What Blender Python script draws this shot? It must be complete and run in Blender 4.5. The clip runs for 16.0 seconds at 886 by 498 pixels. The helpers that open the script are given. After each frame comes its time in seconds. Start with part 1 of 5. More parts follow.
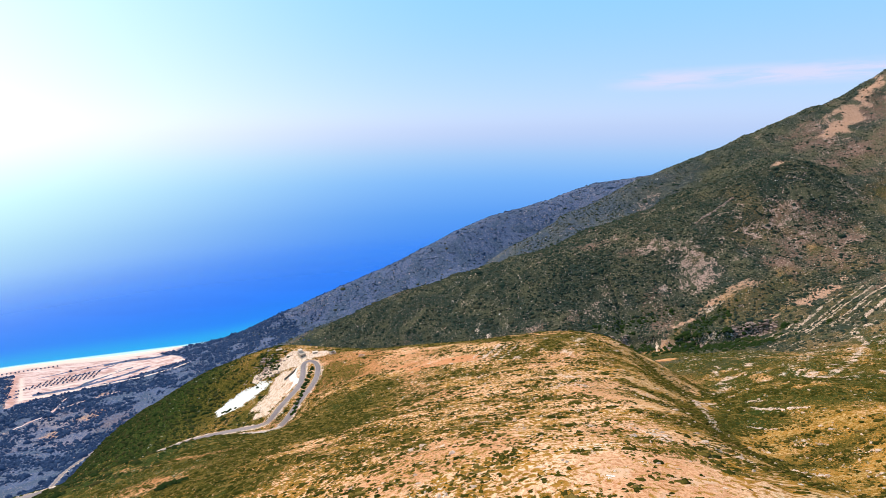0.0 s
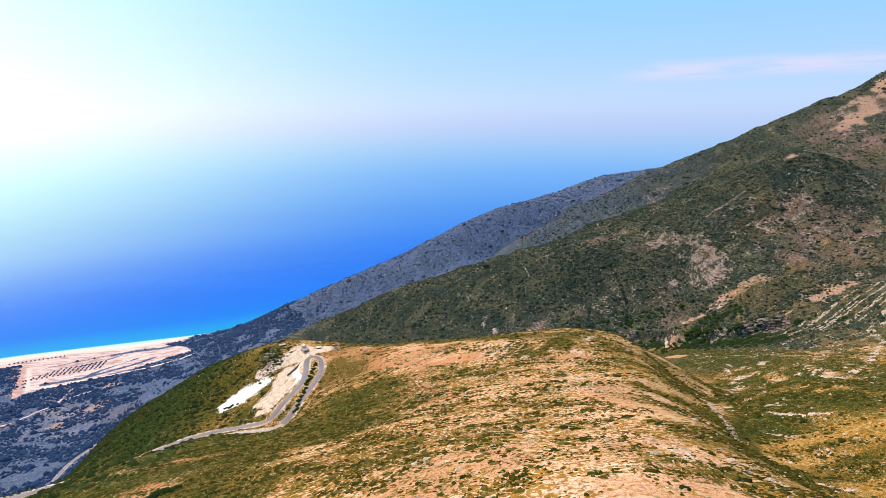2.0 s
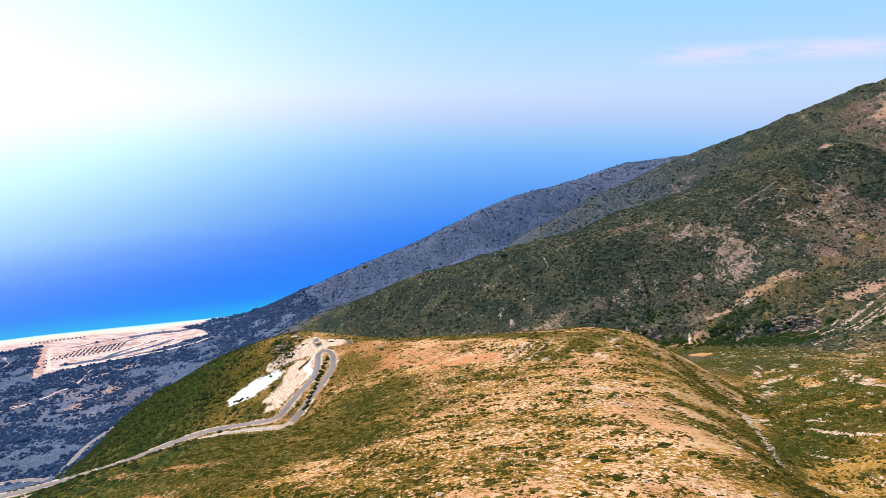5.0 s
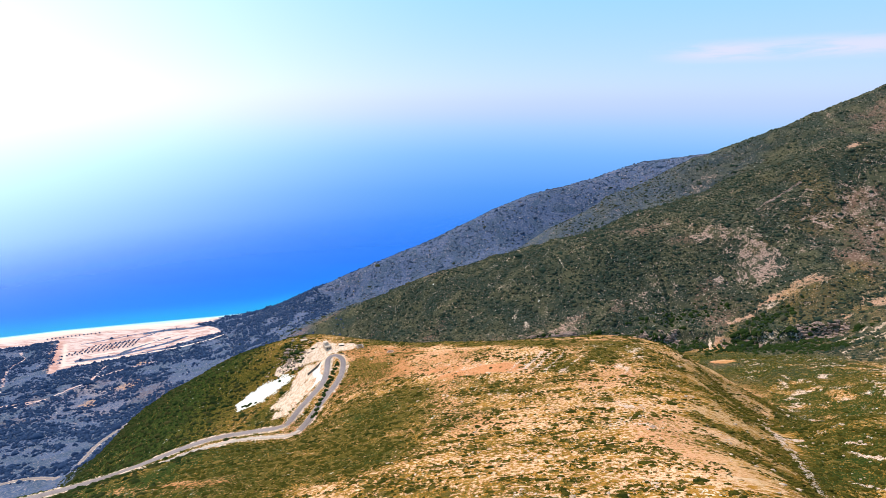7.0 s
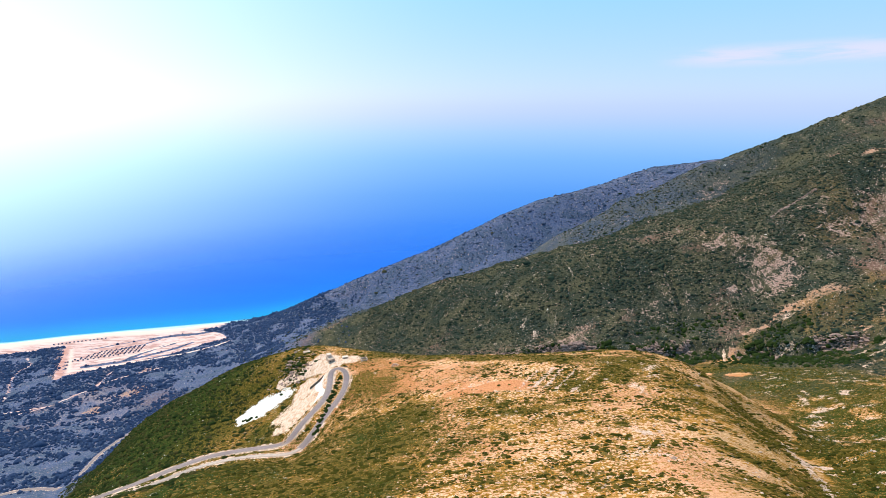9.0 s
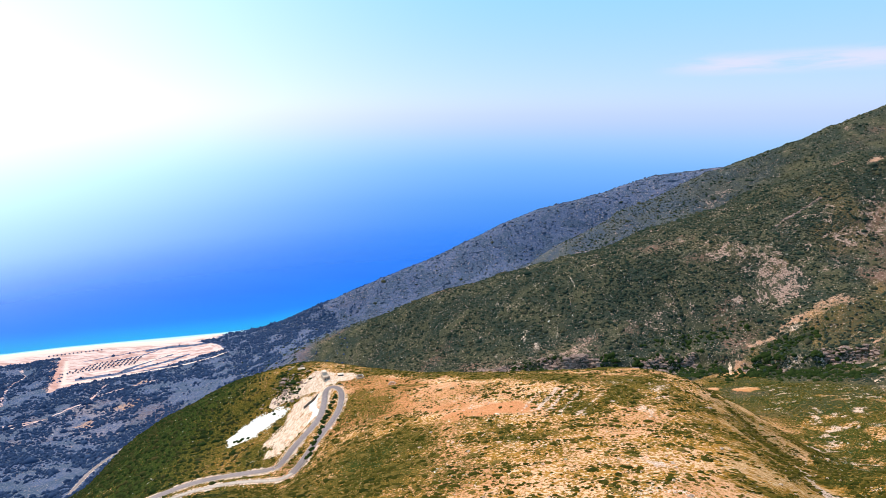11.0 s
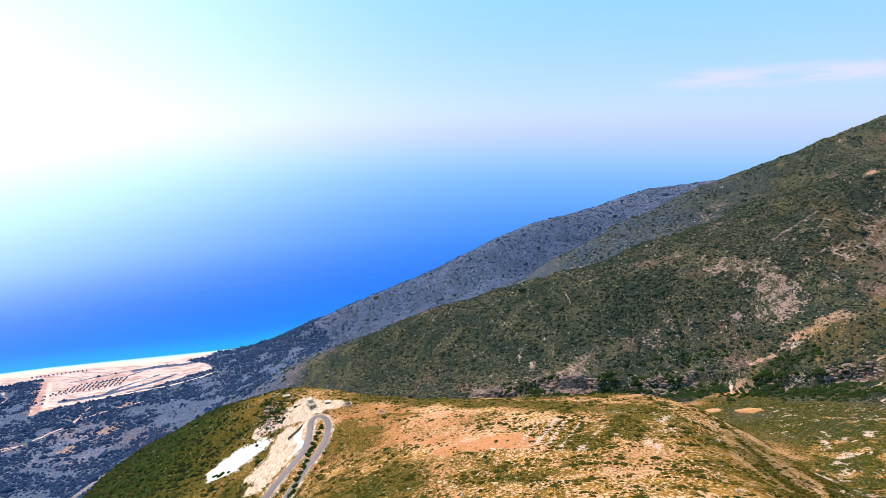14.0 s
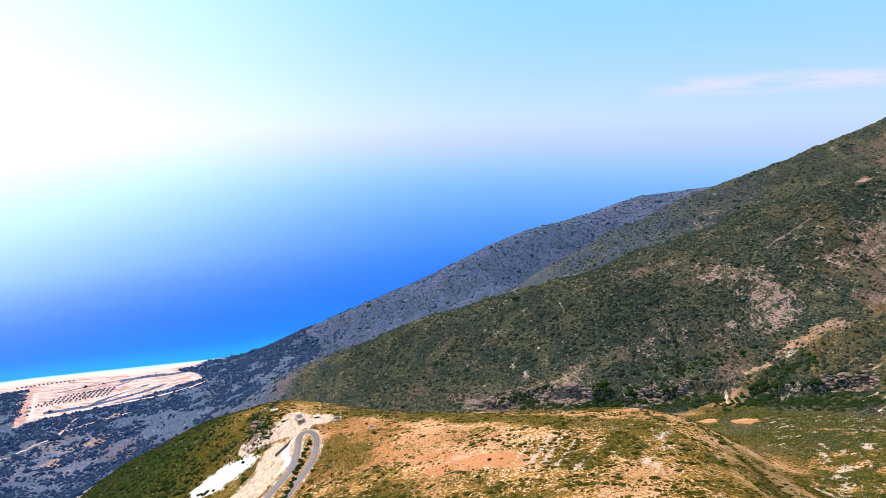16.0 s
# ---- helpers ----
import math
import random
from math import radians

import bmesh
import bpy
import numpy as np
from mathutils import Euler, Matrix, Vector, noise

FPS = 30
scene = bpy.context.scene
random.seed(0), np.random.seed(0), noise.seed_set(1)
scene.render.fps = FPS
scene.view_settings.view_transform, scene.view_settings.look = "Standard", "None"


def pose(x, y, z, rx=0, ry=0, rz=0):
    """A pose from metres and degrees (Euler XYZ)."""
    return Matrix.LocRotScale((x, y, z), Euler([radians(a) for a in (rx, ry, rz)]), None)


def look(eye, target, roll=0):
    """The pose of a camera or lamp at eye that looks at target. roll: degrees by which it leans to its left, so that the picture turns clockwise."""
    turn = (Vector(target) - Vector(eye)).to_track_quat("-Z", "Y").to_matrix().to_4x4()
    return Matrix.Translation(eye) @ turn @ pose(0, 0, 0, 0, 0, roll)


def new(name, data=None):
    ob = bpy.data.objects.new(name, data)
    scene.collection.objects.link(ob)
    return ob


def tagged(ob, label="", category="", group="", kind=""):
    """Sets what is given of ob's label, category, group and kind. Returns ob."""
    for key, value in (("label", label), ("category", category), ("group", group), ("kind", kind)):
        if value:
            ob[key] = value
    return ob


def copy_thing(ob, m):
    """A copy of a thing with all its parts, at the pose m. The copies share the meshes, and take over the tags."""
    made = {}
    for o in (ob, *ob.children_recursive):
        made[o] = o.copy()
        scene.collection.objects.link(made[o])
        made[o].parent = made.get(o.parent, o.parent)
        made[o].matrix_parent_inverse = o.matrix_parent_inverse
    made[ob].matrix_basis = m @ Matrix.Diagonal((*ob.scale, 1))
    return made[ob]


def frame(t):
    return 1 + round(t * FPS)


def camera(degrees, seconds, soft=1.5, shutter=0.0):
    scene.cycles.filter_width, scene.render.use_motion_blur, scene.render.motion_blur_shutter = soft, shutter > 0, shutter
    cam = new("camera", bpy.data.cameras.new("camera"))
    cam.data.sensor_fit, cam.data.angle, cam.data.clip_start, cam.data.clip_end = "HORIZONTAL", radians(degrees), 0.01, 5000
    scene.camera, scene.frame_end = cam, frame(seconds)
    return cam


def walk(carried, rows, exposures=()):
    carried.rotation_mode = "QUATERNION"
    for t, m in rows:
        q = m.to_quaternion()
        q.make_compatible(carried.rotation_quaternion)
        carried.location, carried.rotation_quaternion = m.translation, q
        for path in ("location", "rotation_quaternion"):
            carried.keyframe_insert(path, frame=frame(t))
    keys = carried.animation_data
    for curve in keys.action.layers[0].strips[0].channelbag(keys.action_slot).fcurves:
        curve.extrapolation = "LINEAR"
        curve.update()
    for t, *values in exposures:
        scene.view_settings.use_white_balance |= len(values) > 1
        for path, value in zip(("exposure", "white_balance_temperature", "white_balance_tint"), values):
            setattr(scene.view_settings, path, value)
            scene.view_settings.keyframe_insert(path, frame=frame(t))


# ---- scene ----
# ---- camera: a level flight forwards over the spur ----
cam = camera(77.6, 16.0, soft=0.5)
ROWS = [
    (0.0, pose(-1.54, -46.06, 587.37, 77.721, 0.873, -4.141)),
    (0.5, pose(-1.12, -43.32, 587.37, 77.522, 0.855, -3.998)),
    (1.0, pose(-1.01, -40.73, 587.64, 77.305, 0.827, -3.829)),
    (1.5, pose(-0.91, -37.75, 587.57, 77.075, 0.780, -3.649)),
    (2.0, pose(-0.81, -34.60, 587.54, 76.829, 0.725, -3.437)),
    (2.5, pose(-0.85, -31.22, 587.53, 76.553, 0.683, -3.222)),
    (3.0, pose(-0.91, -28.41, 587.70, 76.282, 0.587, -2.932)),
    (3.5, pose(-0.58, -25.27, 587.69, 76.032, 0.540, -2.612)),
    (4.0, pose(-0.11, -21.95, 588.44, 75.727, 0.464, -2.270)),
    (6.5, pose(0.03, -3.57, 589.73, 75.005, 0.277, -0.405)),
    (7.0, pose(0.00, 0.00, 590.00, 75.000, 0.290, -0.078)),
    (7.5, pose(-0.14, 3.62, 590.12, 75.063, 0.272, 0.180)),
    (8.0, pose(0.23, 7.23, 590.94, 75.126, 0.300, 0.403)),
    (8.5, pose(0.52, 10.40, 591.40, 75.262, 0.314, 0.595)),
    (9.0, pose(0.61, 13.84, 591.00, 75.469, 0.339, 0.709)),
    (11.5, pose(1.70, 31.89, 591.68, 76.514, 0.516, 0.652)),
    (12.0, pose(1.67, 34.90, 591.80, 76.744, 0.532, 0.583)),
    (12.5, pose(1.96, 37.97, 591.70, 76.981, 0.550, 0.460)),
    (13.0, pose(2.38, 41.14, 591.77, 77.248, 0.620, 0.306)),
    (13.5, pose(2.65, 44.48, 591.86, 77.457, 0.659, 0.149)),
    (14.0, pose(3.03, 47.61, 591.96, 77.692, 0.705, -0.034)),
    (14.5, pose(3.23, 50.56, 592.30, 77.952, 0.737, -0.234)),
    (15.0, pose(3.86, 53.62, 592.09, 78.165, 0.713, -0.321)),
    (15.5, pose(3.80, 55.61, 592.73, 78.274, 0.688, -0.511)),
    (16.0, pose(4.07, 56.65, 592.66, 78.355, 0.637, -0.732)),
]

walk(cam, ROWS, exposures=((0.0, -0.05), (4.0, -0.05), (6.5, 0.04), (16.0, 0.04)))

# ---- light: hazy summer sky, sun ahead and to the left ----
SUN_AZIMUTH, SUN_HEIGHT = radians(-50), radians(57)   # azimuth from +y towards +x
SUN_WAY = Vector((math.sin(SUN_AZIMUTH) * math.cos(SUN_HEIGHT), math.cos(SUN_AZIMUTH) * math.cos(SUN_HEIGHT), math.sin(SUN_HEIGHT)))
sun = new("sun", bpy.data.lights.new("sun", "SUN"))
sun.data.energy, sun.data.angle, sun.data.color = 4.2, radians(0.53), (1.0, 0.87, 0.70)
sun.matrix_world = look((0, 0, 1500), Vector((0, 0, 1500)) - SUN_WAY)


class Nodes:
    """Short hand for node trees."""

    def __init__(self, tree):
        self.tree = tree
        tree.nodes.clear()

    def add(self, kind, inputs=None, **settings):
        n = self.tree.nodes.new(kind)
        for key, v in settings.items():
            setattr(n, key, v)
        for key, v in (inputs or {}).items():
            if isinstance(v, bpy.types.NodeSocket):
                self.tree.links.new(v, n.inputs[key])
            else:
                n.inputs[key].default_value = v
        return n

    def math(self, op, a, b=0.0, c=0.0, clamp=False):
        return self.add("ShaderNodeMath", {0: a, 1: b, 2: c}, operation=op, use_clamp=clamp).outputs[0]

    def vec(self, op, a, b=(0, 0, 0)):
        n = self.add("ShaderNodeVectorMath", {0: a, 1: b}, operation=op)
        return n.outputs["Value"] if op in ("DOT_PRODUCT", "LENGTH", "DISTANCE") else n.outputs[0]

    def remap(self, v, a, b, c=0.0, d=1.0, soft=True):
        return self.add("ShaderNodeMapRange", {0: v, 1: a, 2: b, 3: c, 4: d}, interpolation_type="SMOOTHSTEP" if soft else "LINEAR").outputs[0]

    def mix(self, fac, a, b, blend="MIX"):
        n = self.add("ShaderNodeMix", {0: fac}, data_type="RGBA", blend_type=blend)
        for slot, v in ((6, a), (7, b)):
            if isinstance(v, bpy.types.NodeSocket):
                self.tree.links.new(v, n.inputs[slot])
            else:
                n.inputs[slot].default_value = (*v[:3], 1)
        return n.outputs[2]

    def noise(self, vector, scale, detail=3.0, rough=0.5, distort=0.0):
        return self.add("ShaderNodeTexNoise", {"Vector": vector, "Scale": scale, "Detail": detail, "Roughness": rough, "Distortion": distort}).outputs[0]


world = bpy.data.worlds.new("world")
scene.world = world
world.use_nodes = True
w = Nodes(world.node_tree)
way = w.add("ShaderNodeTexCoord").outputs["Generated"]
sky = w.add("ShaderNodeTexSky", sky_type="NISHITA", sun_disc=False, sun_elevation=SUN_HEIGHT, sun_rotation=SUN_AZIMUTH,
            altitude=600.0, air_density=1.0, dust_density=0.6, ozone_density=1.0).outputs[0]
up = w.add("ShaderNodeSeparateXYZ", {0: way}).outputs[2]
# summer haze: a pale band over the horizon, and a broad glow under the sun
flat_way = w.vec("NORMALIZE", w.vec("MULTIPLY", way, (1, 1, 0)))
toward_flat = w.vec("DOT_PRODUCT", flat_way, (math.sin(radians(-62)), math.cos(radians(-62)), 0))
glow = w.math("POWER", w.math("MAXIMUM", toward_flat, 0.0), 4.0)
band = w.remap(up, 0.24, -0.013)
haze = w.mix(band, (0.215, 0.53, 0.87), (0.33, 0.48, 0.84))
upper = w.mix(1.0, w.mix(1.0, (0.04, 0.04, 0.04), sky, "MULTIPLY"), haze, "ADD")
upper = w.mix(1.0, upper, w.mix(w.math("MULTIPLY", glow, w.remap(up, 0.9, 0.1)), (0, 0, 0), (0.80, 0.70, 0.35)), "ADD")
# thin streak of cloud low over the mountain's shoulder
streaky = w.noise(w.vec("MULTIPLY", way, (5, 5, 40)), 1.6, 5, 0.6, 0.3)
side = w.vec("DOT_PRODUCT", flat_way, (math.sin(radians(36)), math.cos(radians(36)), 0))
height = w.math("SUBTRACT", up, w.math("MULTIPLY", w.math("SUBTRACT", side, 0.96), 0.08))
belt = w.math("MULTIPLY", w.remap(w.math("ABSOLUTE", w.math("SUBTRACT", height, 0.070)), 0.022, 0.002), w.remap(side, 0.955, 0.985))
upper = w.mix(w.math("MULTIPLY", belt, w.remap(streaky, 0.30, 0.62, 0.0, 0.75)), upper, (0.80, 0.78, 1.0))
# the far sea, past the sheet of water, painted into the backdrop with haze and sun glow
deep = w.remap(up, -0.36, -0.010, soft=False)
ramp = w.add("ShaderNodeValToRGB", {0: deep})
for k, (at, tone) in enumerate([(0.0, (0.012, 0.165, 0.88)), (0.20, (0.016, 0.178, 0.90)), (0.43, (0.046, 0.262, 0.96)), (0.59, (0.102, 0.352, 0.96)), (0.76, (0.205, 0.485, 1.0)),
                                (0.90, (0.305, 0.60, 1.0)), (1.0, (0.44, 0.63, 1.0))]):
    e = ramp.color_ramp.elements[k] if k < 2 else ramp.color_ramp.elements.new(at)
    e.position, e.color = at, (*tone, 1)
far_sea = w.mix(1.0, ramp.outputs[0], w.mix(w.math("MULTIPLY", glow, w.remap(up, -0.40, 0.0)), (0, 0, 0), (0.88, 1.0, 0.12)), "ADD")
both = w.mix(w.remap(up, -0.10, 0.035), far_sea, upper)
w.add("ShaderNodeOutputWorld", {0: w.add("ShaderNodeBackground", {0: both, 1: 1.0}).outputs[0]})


# ---- materials ----
def material(name):
    mat = bpy.data.materials.new(name)
    mat.use_nodes = True
    return mat, Nodes(mat.node_tree)


def finish(n, colour, rough=0.9, height=None, strength=0.3, distance=0.3, **more):
    inputs = {"Base Color": colour, "Roughness": rough, "Specular IOR Level": 0.01, **more}
    if height is not None:
        inputs["Normal"] = n.add("ShaderNodeBump", {"Height": height, "Strength": strength, "Distance": distance}).outputs[0]
    shader = n.add("ShaderNodeBsdfPrincipled", inputs).outputs[0]
    n.add("ShaderNodeOutputMaterial", {0: shader})


def ground_material():
    mat, n = material("hillside")
    at = n.add("ShaderNodeTexCoord").outputs["Object"]

    def mask(name):
        return n.add("ShaderNodeAttribute", attribute_name=name).outputs["Fac"]
    flank = mask("flank")
    down = n.vec("MULTIPLY", at, (0.42, 1.7, 0.6))      # streaks run down the steep side

    def turf(scale, detail, shift):
        even = n.noise(n.vec("ADD", at, shift), scale, detail, 0.62, 0.5)
        drawn = n.noise(n.vec("ADD", down, shift), scale, detail, 0.62, 0.3)
        return n.math("ADD", n.math("MULTIPLY", even, n.math("SUBTRACT", 1.0, flank)), n.math("MULTIPLY", drawn, flank))
    fine = turf(1.25, 5, (0.0, 0.0, 0.0))
    tuft = turf(0.62, 4, (31.0, 7.0, 3.0))
    clump = n.noise(at, 0.13, 4, 0.55, 0.4)
    broad = n.noise(at, 0.012, 4, 0.55)

    def ragged(name, texture, wild, low, high_):
        return n.remap(n.math("ADD", mask(name), n.math("MULTIPLY", n.math("SUBTRACT", texture, 0.5), wild)), low, high_)
    # dry ground: pale stony soil, then ochre grass
    soil = n.mix(n.remap(fine, 0.38, 0.64), (0.58, 0.268, 0.130), (0.93, 0.575, 0.350))
    soil = n.mix(n.remap(clump, 0.54, 0.66), soil, (0.86, 0.61, 0.42))
    soil = n.mix(n.remap(n.noise(at, 2.6, 2, 0.5), 0.61, 0.68), soil, (0.90, 0.67, 0.49))
    soil = n.mix(n.math("MULTIPLY", mask("earth"), n.remap(fine, 0.25, 0.6, 0.6, 1.0)), soil, n.mix(n.remap(fine, 0.40, 0.62), (0.44, 0.150, 0.052), (0.66, 0.290, 0.135)))
    soil = n.mix(mask("dry"), soil, n.mix(n.remap(fine, 0.36, 0.66), (0.26, 0.130, 0.020), (0.62, 0.370, 0.130)))
    grass = n.mix(n.remap(clump, 0.42, 0.6), (0.27, 0.116, 0.015), (0.42, 0.188, 0.034))
    straw = n.math("ADD", n.math("MULTIPLY", tuft, 0.75), n.math("MULTIPLY", clump, 0.25))
    col = n.mix(n.remap(n.math("SUBTRACT", n.math("SUBTRACT", straw, n.math("MULTIPLY", mask("earth"), 0.10)), n.math("SUBTRACT", 0.560, n.math("MULTIPLY", mask("scrub"), 0.20))), -0.02, 0.03), soil, grass)
    # low green cover
    green = n.mix(n.remap(broad, 0.4, 0.6), (0.110, 0.076, 0.014), (0.064, 0.057, 0.010))
    green = n.mix(n.remap(fine, 0.54, 0.62), green, (0.40, 0.220, 0.050))
    green = n.mix(n.remap(tuft, 0.50, 0.42, 0.0, 0.75), green, (0.030, 0.036, 0.006))
    green = n.mix(mask("lush"), green, n.mix(n.remap(fine, 0.42, 0.62), (0.016, 0.031, 0.007), (0.056, 0.068, 0.014)))
    cover = n.math("ADD", n.math("MULTIPLY", fine, 0.58), n.math("MULTIPLY", tuft, 0.42))
    cut = n.math("SUBTRACT", 0.66, n.math("MULTIPLY", mask("scrub"), 0.29))
    col = n.mix(n.remap(n.math("SUBTRACT", cover, cut), -0.02, 0.02), col, green)
    # mountain scrub: dark bushes over grey and brown scree
    far_fine = n.noise(at, 0.26, 5, 0.65)
    far_broad = n.noise(at, 0.022, 5, 0.62)
    scree = n.mix(n.remap(far_fine, 0.42, 0.62), (0.14, 0.078, 0.054), (0.32, 0.190, 0.145))
    bush = n.mix(n.remap(far_broad, 0.4, 0.62), (0.034, 0.044, 0.032), (0.080, 0.074, 0.042))
    bush = n.mix(n.math("MULTIPLY", mask("brown"), n.remap(far_fine, 0.42, 0.58)), bush, (0.135, 0.074, 0.022))
    # heath of the plain and far ridge, distance haze painted in as blue
    hazed_heath = n.mix(n.remap(far_fine, 0.40, 0.62), (0.054, 0.084, 0.162), (0.116, 0.136, 0.226))
    hazed_heath = n.mix(n.remap(far_broad, 0.44, 0.60), hazed_heath, (0.056, 0.084, 0.138))
    hazed_heath = n.mix(n.remap(n.noise(at, 0.42, 3, 0.6), 0.50, 0.60), hazed_heath, (0.135, 0.148, 0.200))
    bush = n.mix(mask("hazed_heath"), bush, hazed_heath)
    thick = n.math("ADD", n.math("MULTIPLY", far_fine, 0.65), n.math("MULTIPLY", far_broad, 0.35))
    thick = n.math("ADD", n.math("MULTIPLY", thick, 0.8), n.math("MULTIPLY", tuft, 0.2))
    slope = n.mix(n.remap(n.math("SUBTRACT", thick, n.math("SUBTRACT", 0.72, n.math("MULTIPLY", mask("wood"), 0.44))), -0.04, 0.04), scree, bush)
    slope = n.mix(n.math("MULTIPLY", mask("hazed_heath"), n.remap(far_fine, 0.5, 0.3, 0.5, 0.85)), slope, hazed_heath)
    # pale open ground there, its lilac tint painted haze too
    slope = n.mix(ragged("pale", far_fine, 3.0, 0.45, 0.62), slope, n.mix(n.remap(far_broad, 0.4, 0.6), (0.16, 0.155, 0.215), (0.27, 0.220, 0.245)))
    chips = n.noise(at, 0.55, 3, 0.6)
    slope = n.mix(n.remap(n.math("SUBTRACT", chips, n.math("MULTIPLY", mask("wood"), 0.10)), 0.545, 0.62), slope, n.mix(mask("hazed_heath"), (0.55, 0.385, 0.295), (0.25, 0.225, 0.235)))
    rough_patch = n.math("ADD", n.math("MULTIPLY", n.noise(at, 0.11, 5, 0.7), 0.6), n.math("MULTIPLY", chips, 0.4))
    slope = n.mix(ragged("scree", rough_patch, 5.0, 0.50, 0.74), slope, n.mix(n.remap(chips, 0.35, 0.65), (0.17, 0.098, 0.072), (0.50, 0.325, 0.255)))
    slope = n.mix(ragged("red", n.math("ADD", n.math("MULTIPLY", far_fine, 0.55), n.math("MULTIPLY", fine, 0.45)), 4.2, 0.42, 0.60), slope, n.mix(n.remap(fine, 0.35, 0.65), (0.34, 0.155, 0.080), (0.56, 0.335, 0.235)))
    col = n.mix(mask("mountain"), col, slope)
    # bare limestone, cuttings and sand
    stone = n.mix(n.remap(fine, 0.35, 0.65), (0.34, 0.205, 0.145), (0.80, 0.585, 0.455))
    col = n.mix(ragged("stone", n.math("ADD", n.math("MULTIPLY", fine, 0.6), n.math("MULTIPLY", far_fine, 0.4)), 3.0, 0.48, 0.60), col, stone)
    col = n.mix(ragged("cutting", n.math("ADD", n.math("MULTIPLY", clump, 0.5), n.math("MULTIPLY", tuft, 0.5)), 2.4, 0.40, 0.52), col, n.mix(n.remap(n.noise(n.vec("MULTIPLY", at, (1.0, 0.35, 0.35)), 0.9, 5, 0.65), 0.36, 0.62), (0.54, 0.335, 0.225), (0.79, 0.585, 0.445)))
    col = n.mix(ragged("white", n.math("ADD", n.math("MULTIPLY", tuft, 0.5), n.math("MULTIPLY", clump, 0.5)), 3.2, 0.42, 0.54), col, n.mix(n.remap(fine, 0.35, 0.7), (0.70, 0.63, 0.55), (0.84, 0.79, 0.72)))
    tracks = n.noise(n.vec("MULTIPLY", at, (0.5, 1.6, 1.0)), 0.05, 5, 0.7, 0.8)
    beach = n.mix(n.remap(tracks, 0.38, 0.60), (0.48, 0.265, 0.225), (0.77, 0.54, 0.48))
    beach = n.mix(mask("packed"), beach, (0.79, 0.59, 0.49))
    beach = n.mix(mask("pink"), beach, n.mix(n.remap(tracks, 0.4, 0.6), (0.50, 0.25, 0.20), (0.62, 0.36, 0.30)))
    col = n.mix(ragged("sand", n.noise(at, 0.06, 4), 0.7, 0.42, 0.55), col, beach)
    relief_h = n.math("ADD", n.math("MULTIPLY", fine, 0.5), n.math("MULTIPLY", clump, 1.0))
    finish(n, col, 0.95, relief_h, 0.55, 1.2)
    return mat


def sea_material():
    mat, n = material("sea_water")
    at = n.add("ShaderNodeTexCoord").outputs["Object"]
    shore = n.add("ShaderNodeAttribute", attribute_name="depth").outputs["Fac"]
    swell = n.noise(n.vec("MULTIPLY", at, (0.5, 1.3, 1)), 0.05, 4, 0.6)
    patches = n.noise(n.vec("MULTIPLY", at, (0.35, 1.2, 1)), 0.004, 4, 0.55)
    deep = n.mix(n.remap(patches, 0.35, 0.65), (0.003, 0.122, 0.56), (0.004, 0.135, 0.60))
    col = n.mix(n.remap(shore, 0.0, 0.42), (0.008, 0.27, 0.52), (0.003, 0.150, 0.56))
    col = n.mix(n.remap(shore, 0.3, 1.0), col, deep)
    col = n.mix(n.remap(shore, 0.035, 0.0), col, (0.55, 0.80, 0.86))
    bump = n.add("ShaderNodeBump", {"Height": swell, "Strength": 0.15, "Distance": 0.6}).outputs[0]
    water = n.add("ShaderNodeBsdfPrincipled", {"Base Color": col, "Roughness": 0.35, "IOR": 1.33, "Specular IOR Level": 0.06, "Normal": bump}).outputs[0]
    clear = n.add("ShaderNodeBsdfTransparent").outputs[0]
    # the sheet fades to clear with distance, so the backdrop's painted hazy sea takes over
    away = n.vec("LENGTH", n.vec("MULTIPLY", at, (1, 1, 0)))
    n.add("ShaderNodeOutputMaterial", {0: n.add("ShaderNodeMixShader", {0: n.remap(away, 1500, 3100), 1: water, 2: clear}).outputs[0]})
    return mat


GROUND, SEA = ground_material(), sea_material()


def foliage_material(name, tones, bump=0.5):
    mat, n = material(name)
    at = n.add("ShaderNodeTexCoord").outputs["Object"]
    pick = n.add("ShaderNodeNewGeometry").outputs["Random Per Island"]
    ramp = n.add("ShaderNodeValToRGB", {0: pick})
    ramp.color_ramp.interpolation = "LINEAR"
    for k, tone in enumerate(tones):
        e = ramp.color_ramp.elements[k] if k < 2 else ramp.color_ramp.elements.new(1.0)
        e.position, e.color = k / (len(tones) - 1), (*tone, 1)
    leaf = n.noise(at, 2.2, 4, 0.65)
    col = n.mix(n.remap(leaf, 0.35, 0.7), n.mix(0.45, ramp.outputs[0], (0.01, 0.014, 0.004)), ramp.outputs[0])
    finish(n, col, 0.85, leaf, bump, 0.5)
    return mat


def plain_material(name, dark, light, scale=0.8, rough=0.85, bump=0.25, second=0.07):
    mat, n = material(name)
    at = n.add("ShaderNodeTexCoord").outputs["Object"]
    grain = n.noise(at, scale, 5, 0.62)
    stain = n.noise(at, second, 4, 0.55)
    each = n.add("ShaderNodeObjectInfo").outputs["Random"]
    col = n.mix(n.remap(grain, 0.3, 0.7), dark, light)
    col = n.mix(n.remap(stain, 0.42, 0.68, 0.0, 0.45), col, tuple(0.62 * c for c in dark))
    col = n.mix(n.math("MULTIPLY", each, 0.12), col, light)
    finish(n, col, rough, grain, bump, 0.15)
    return mat


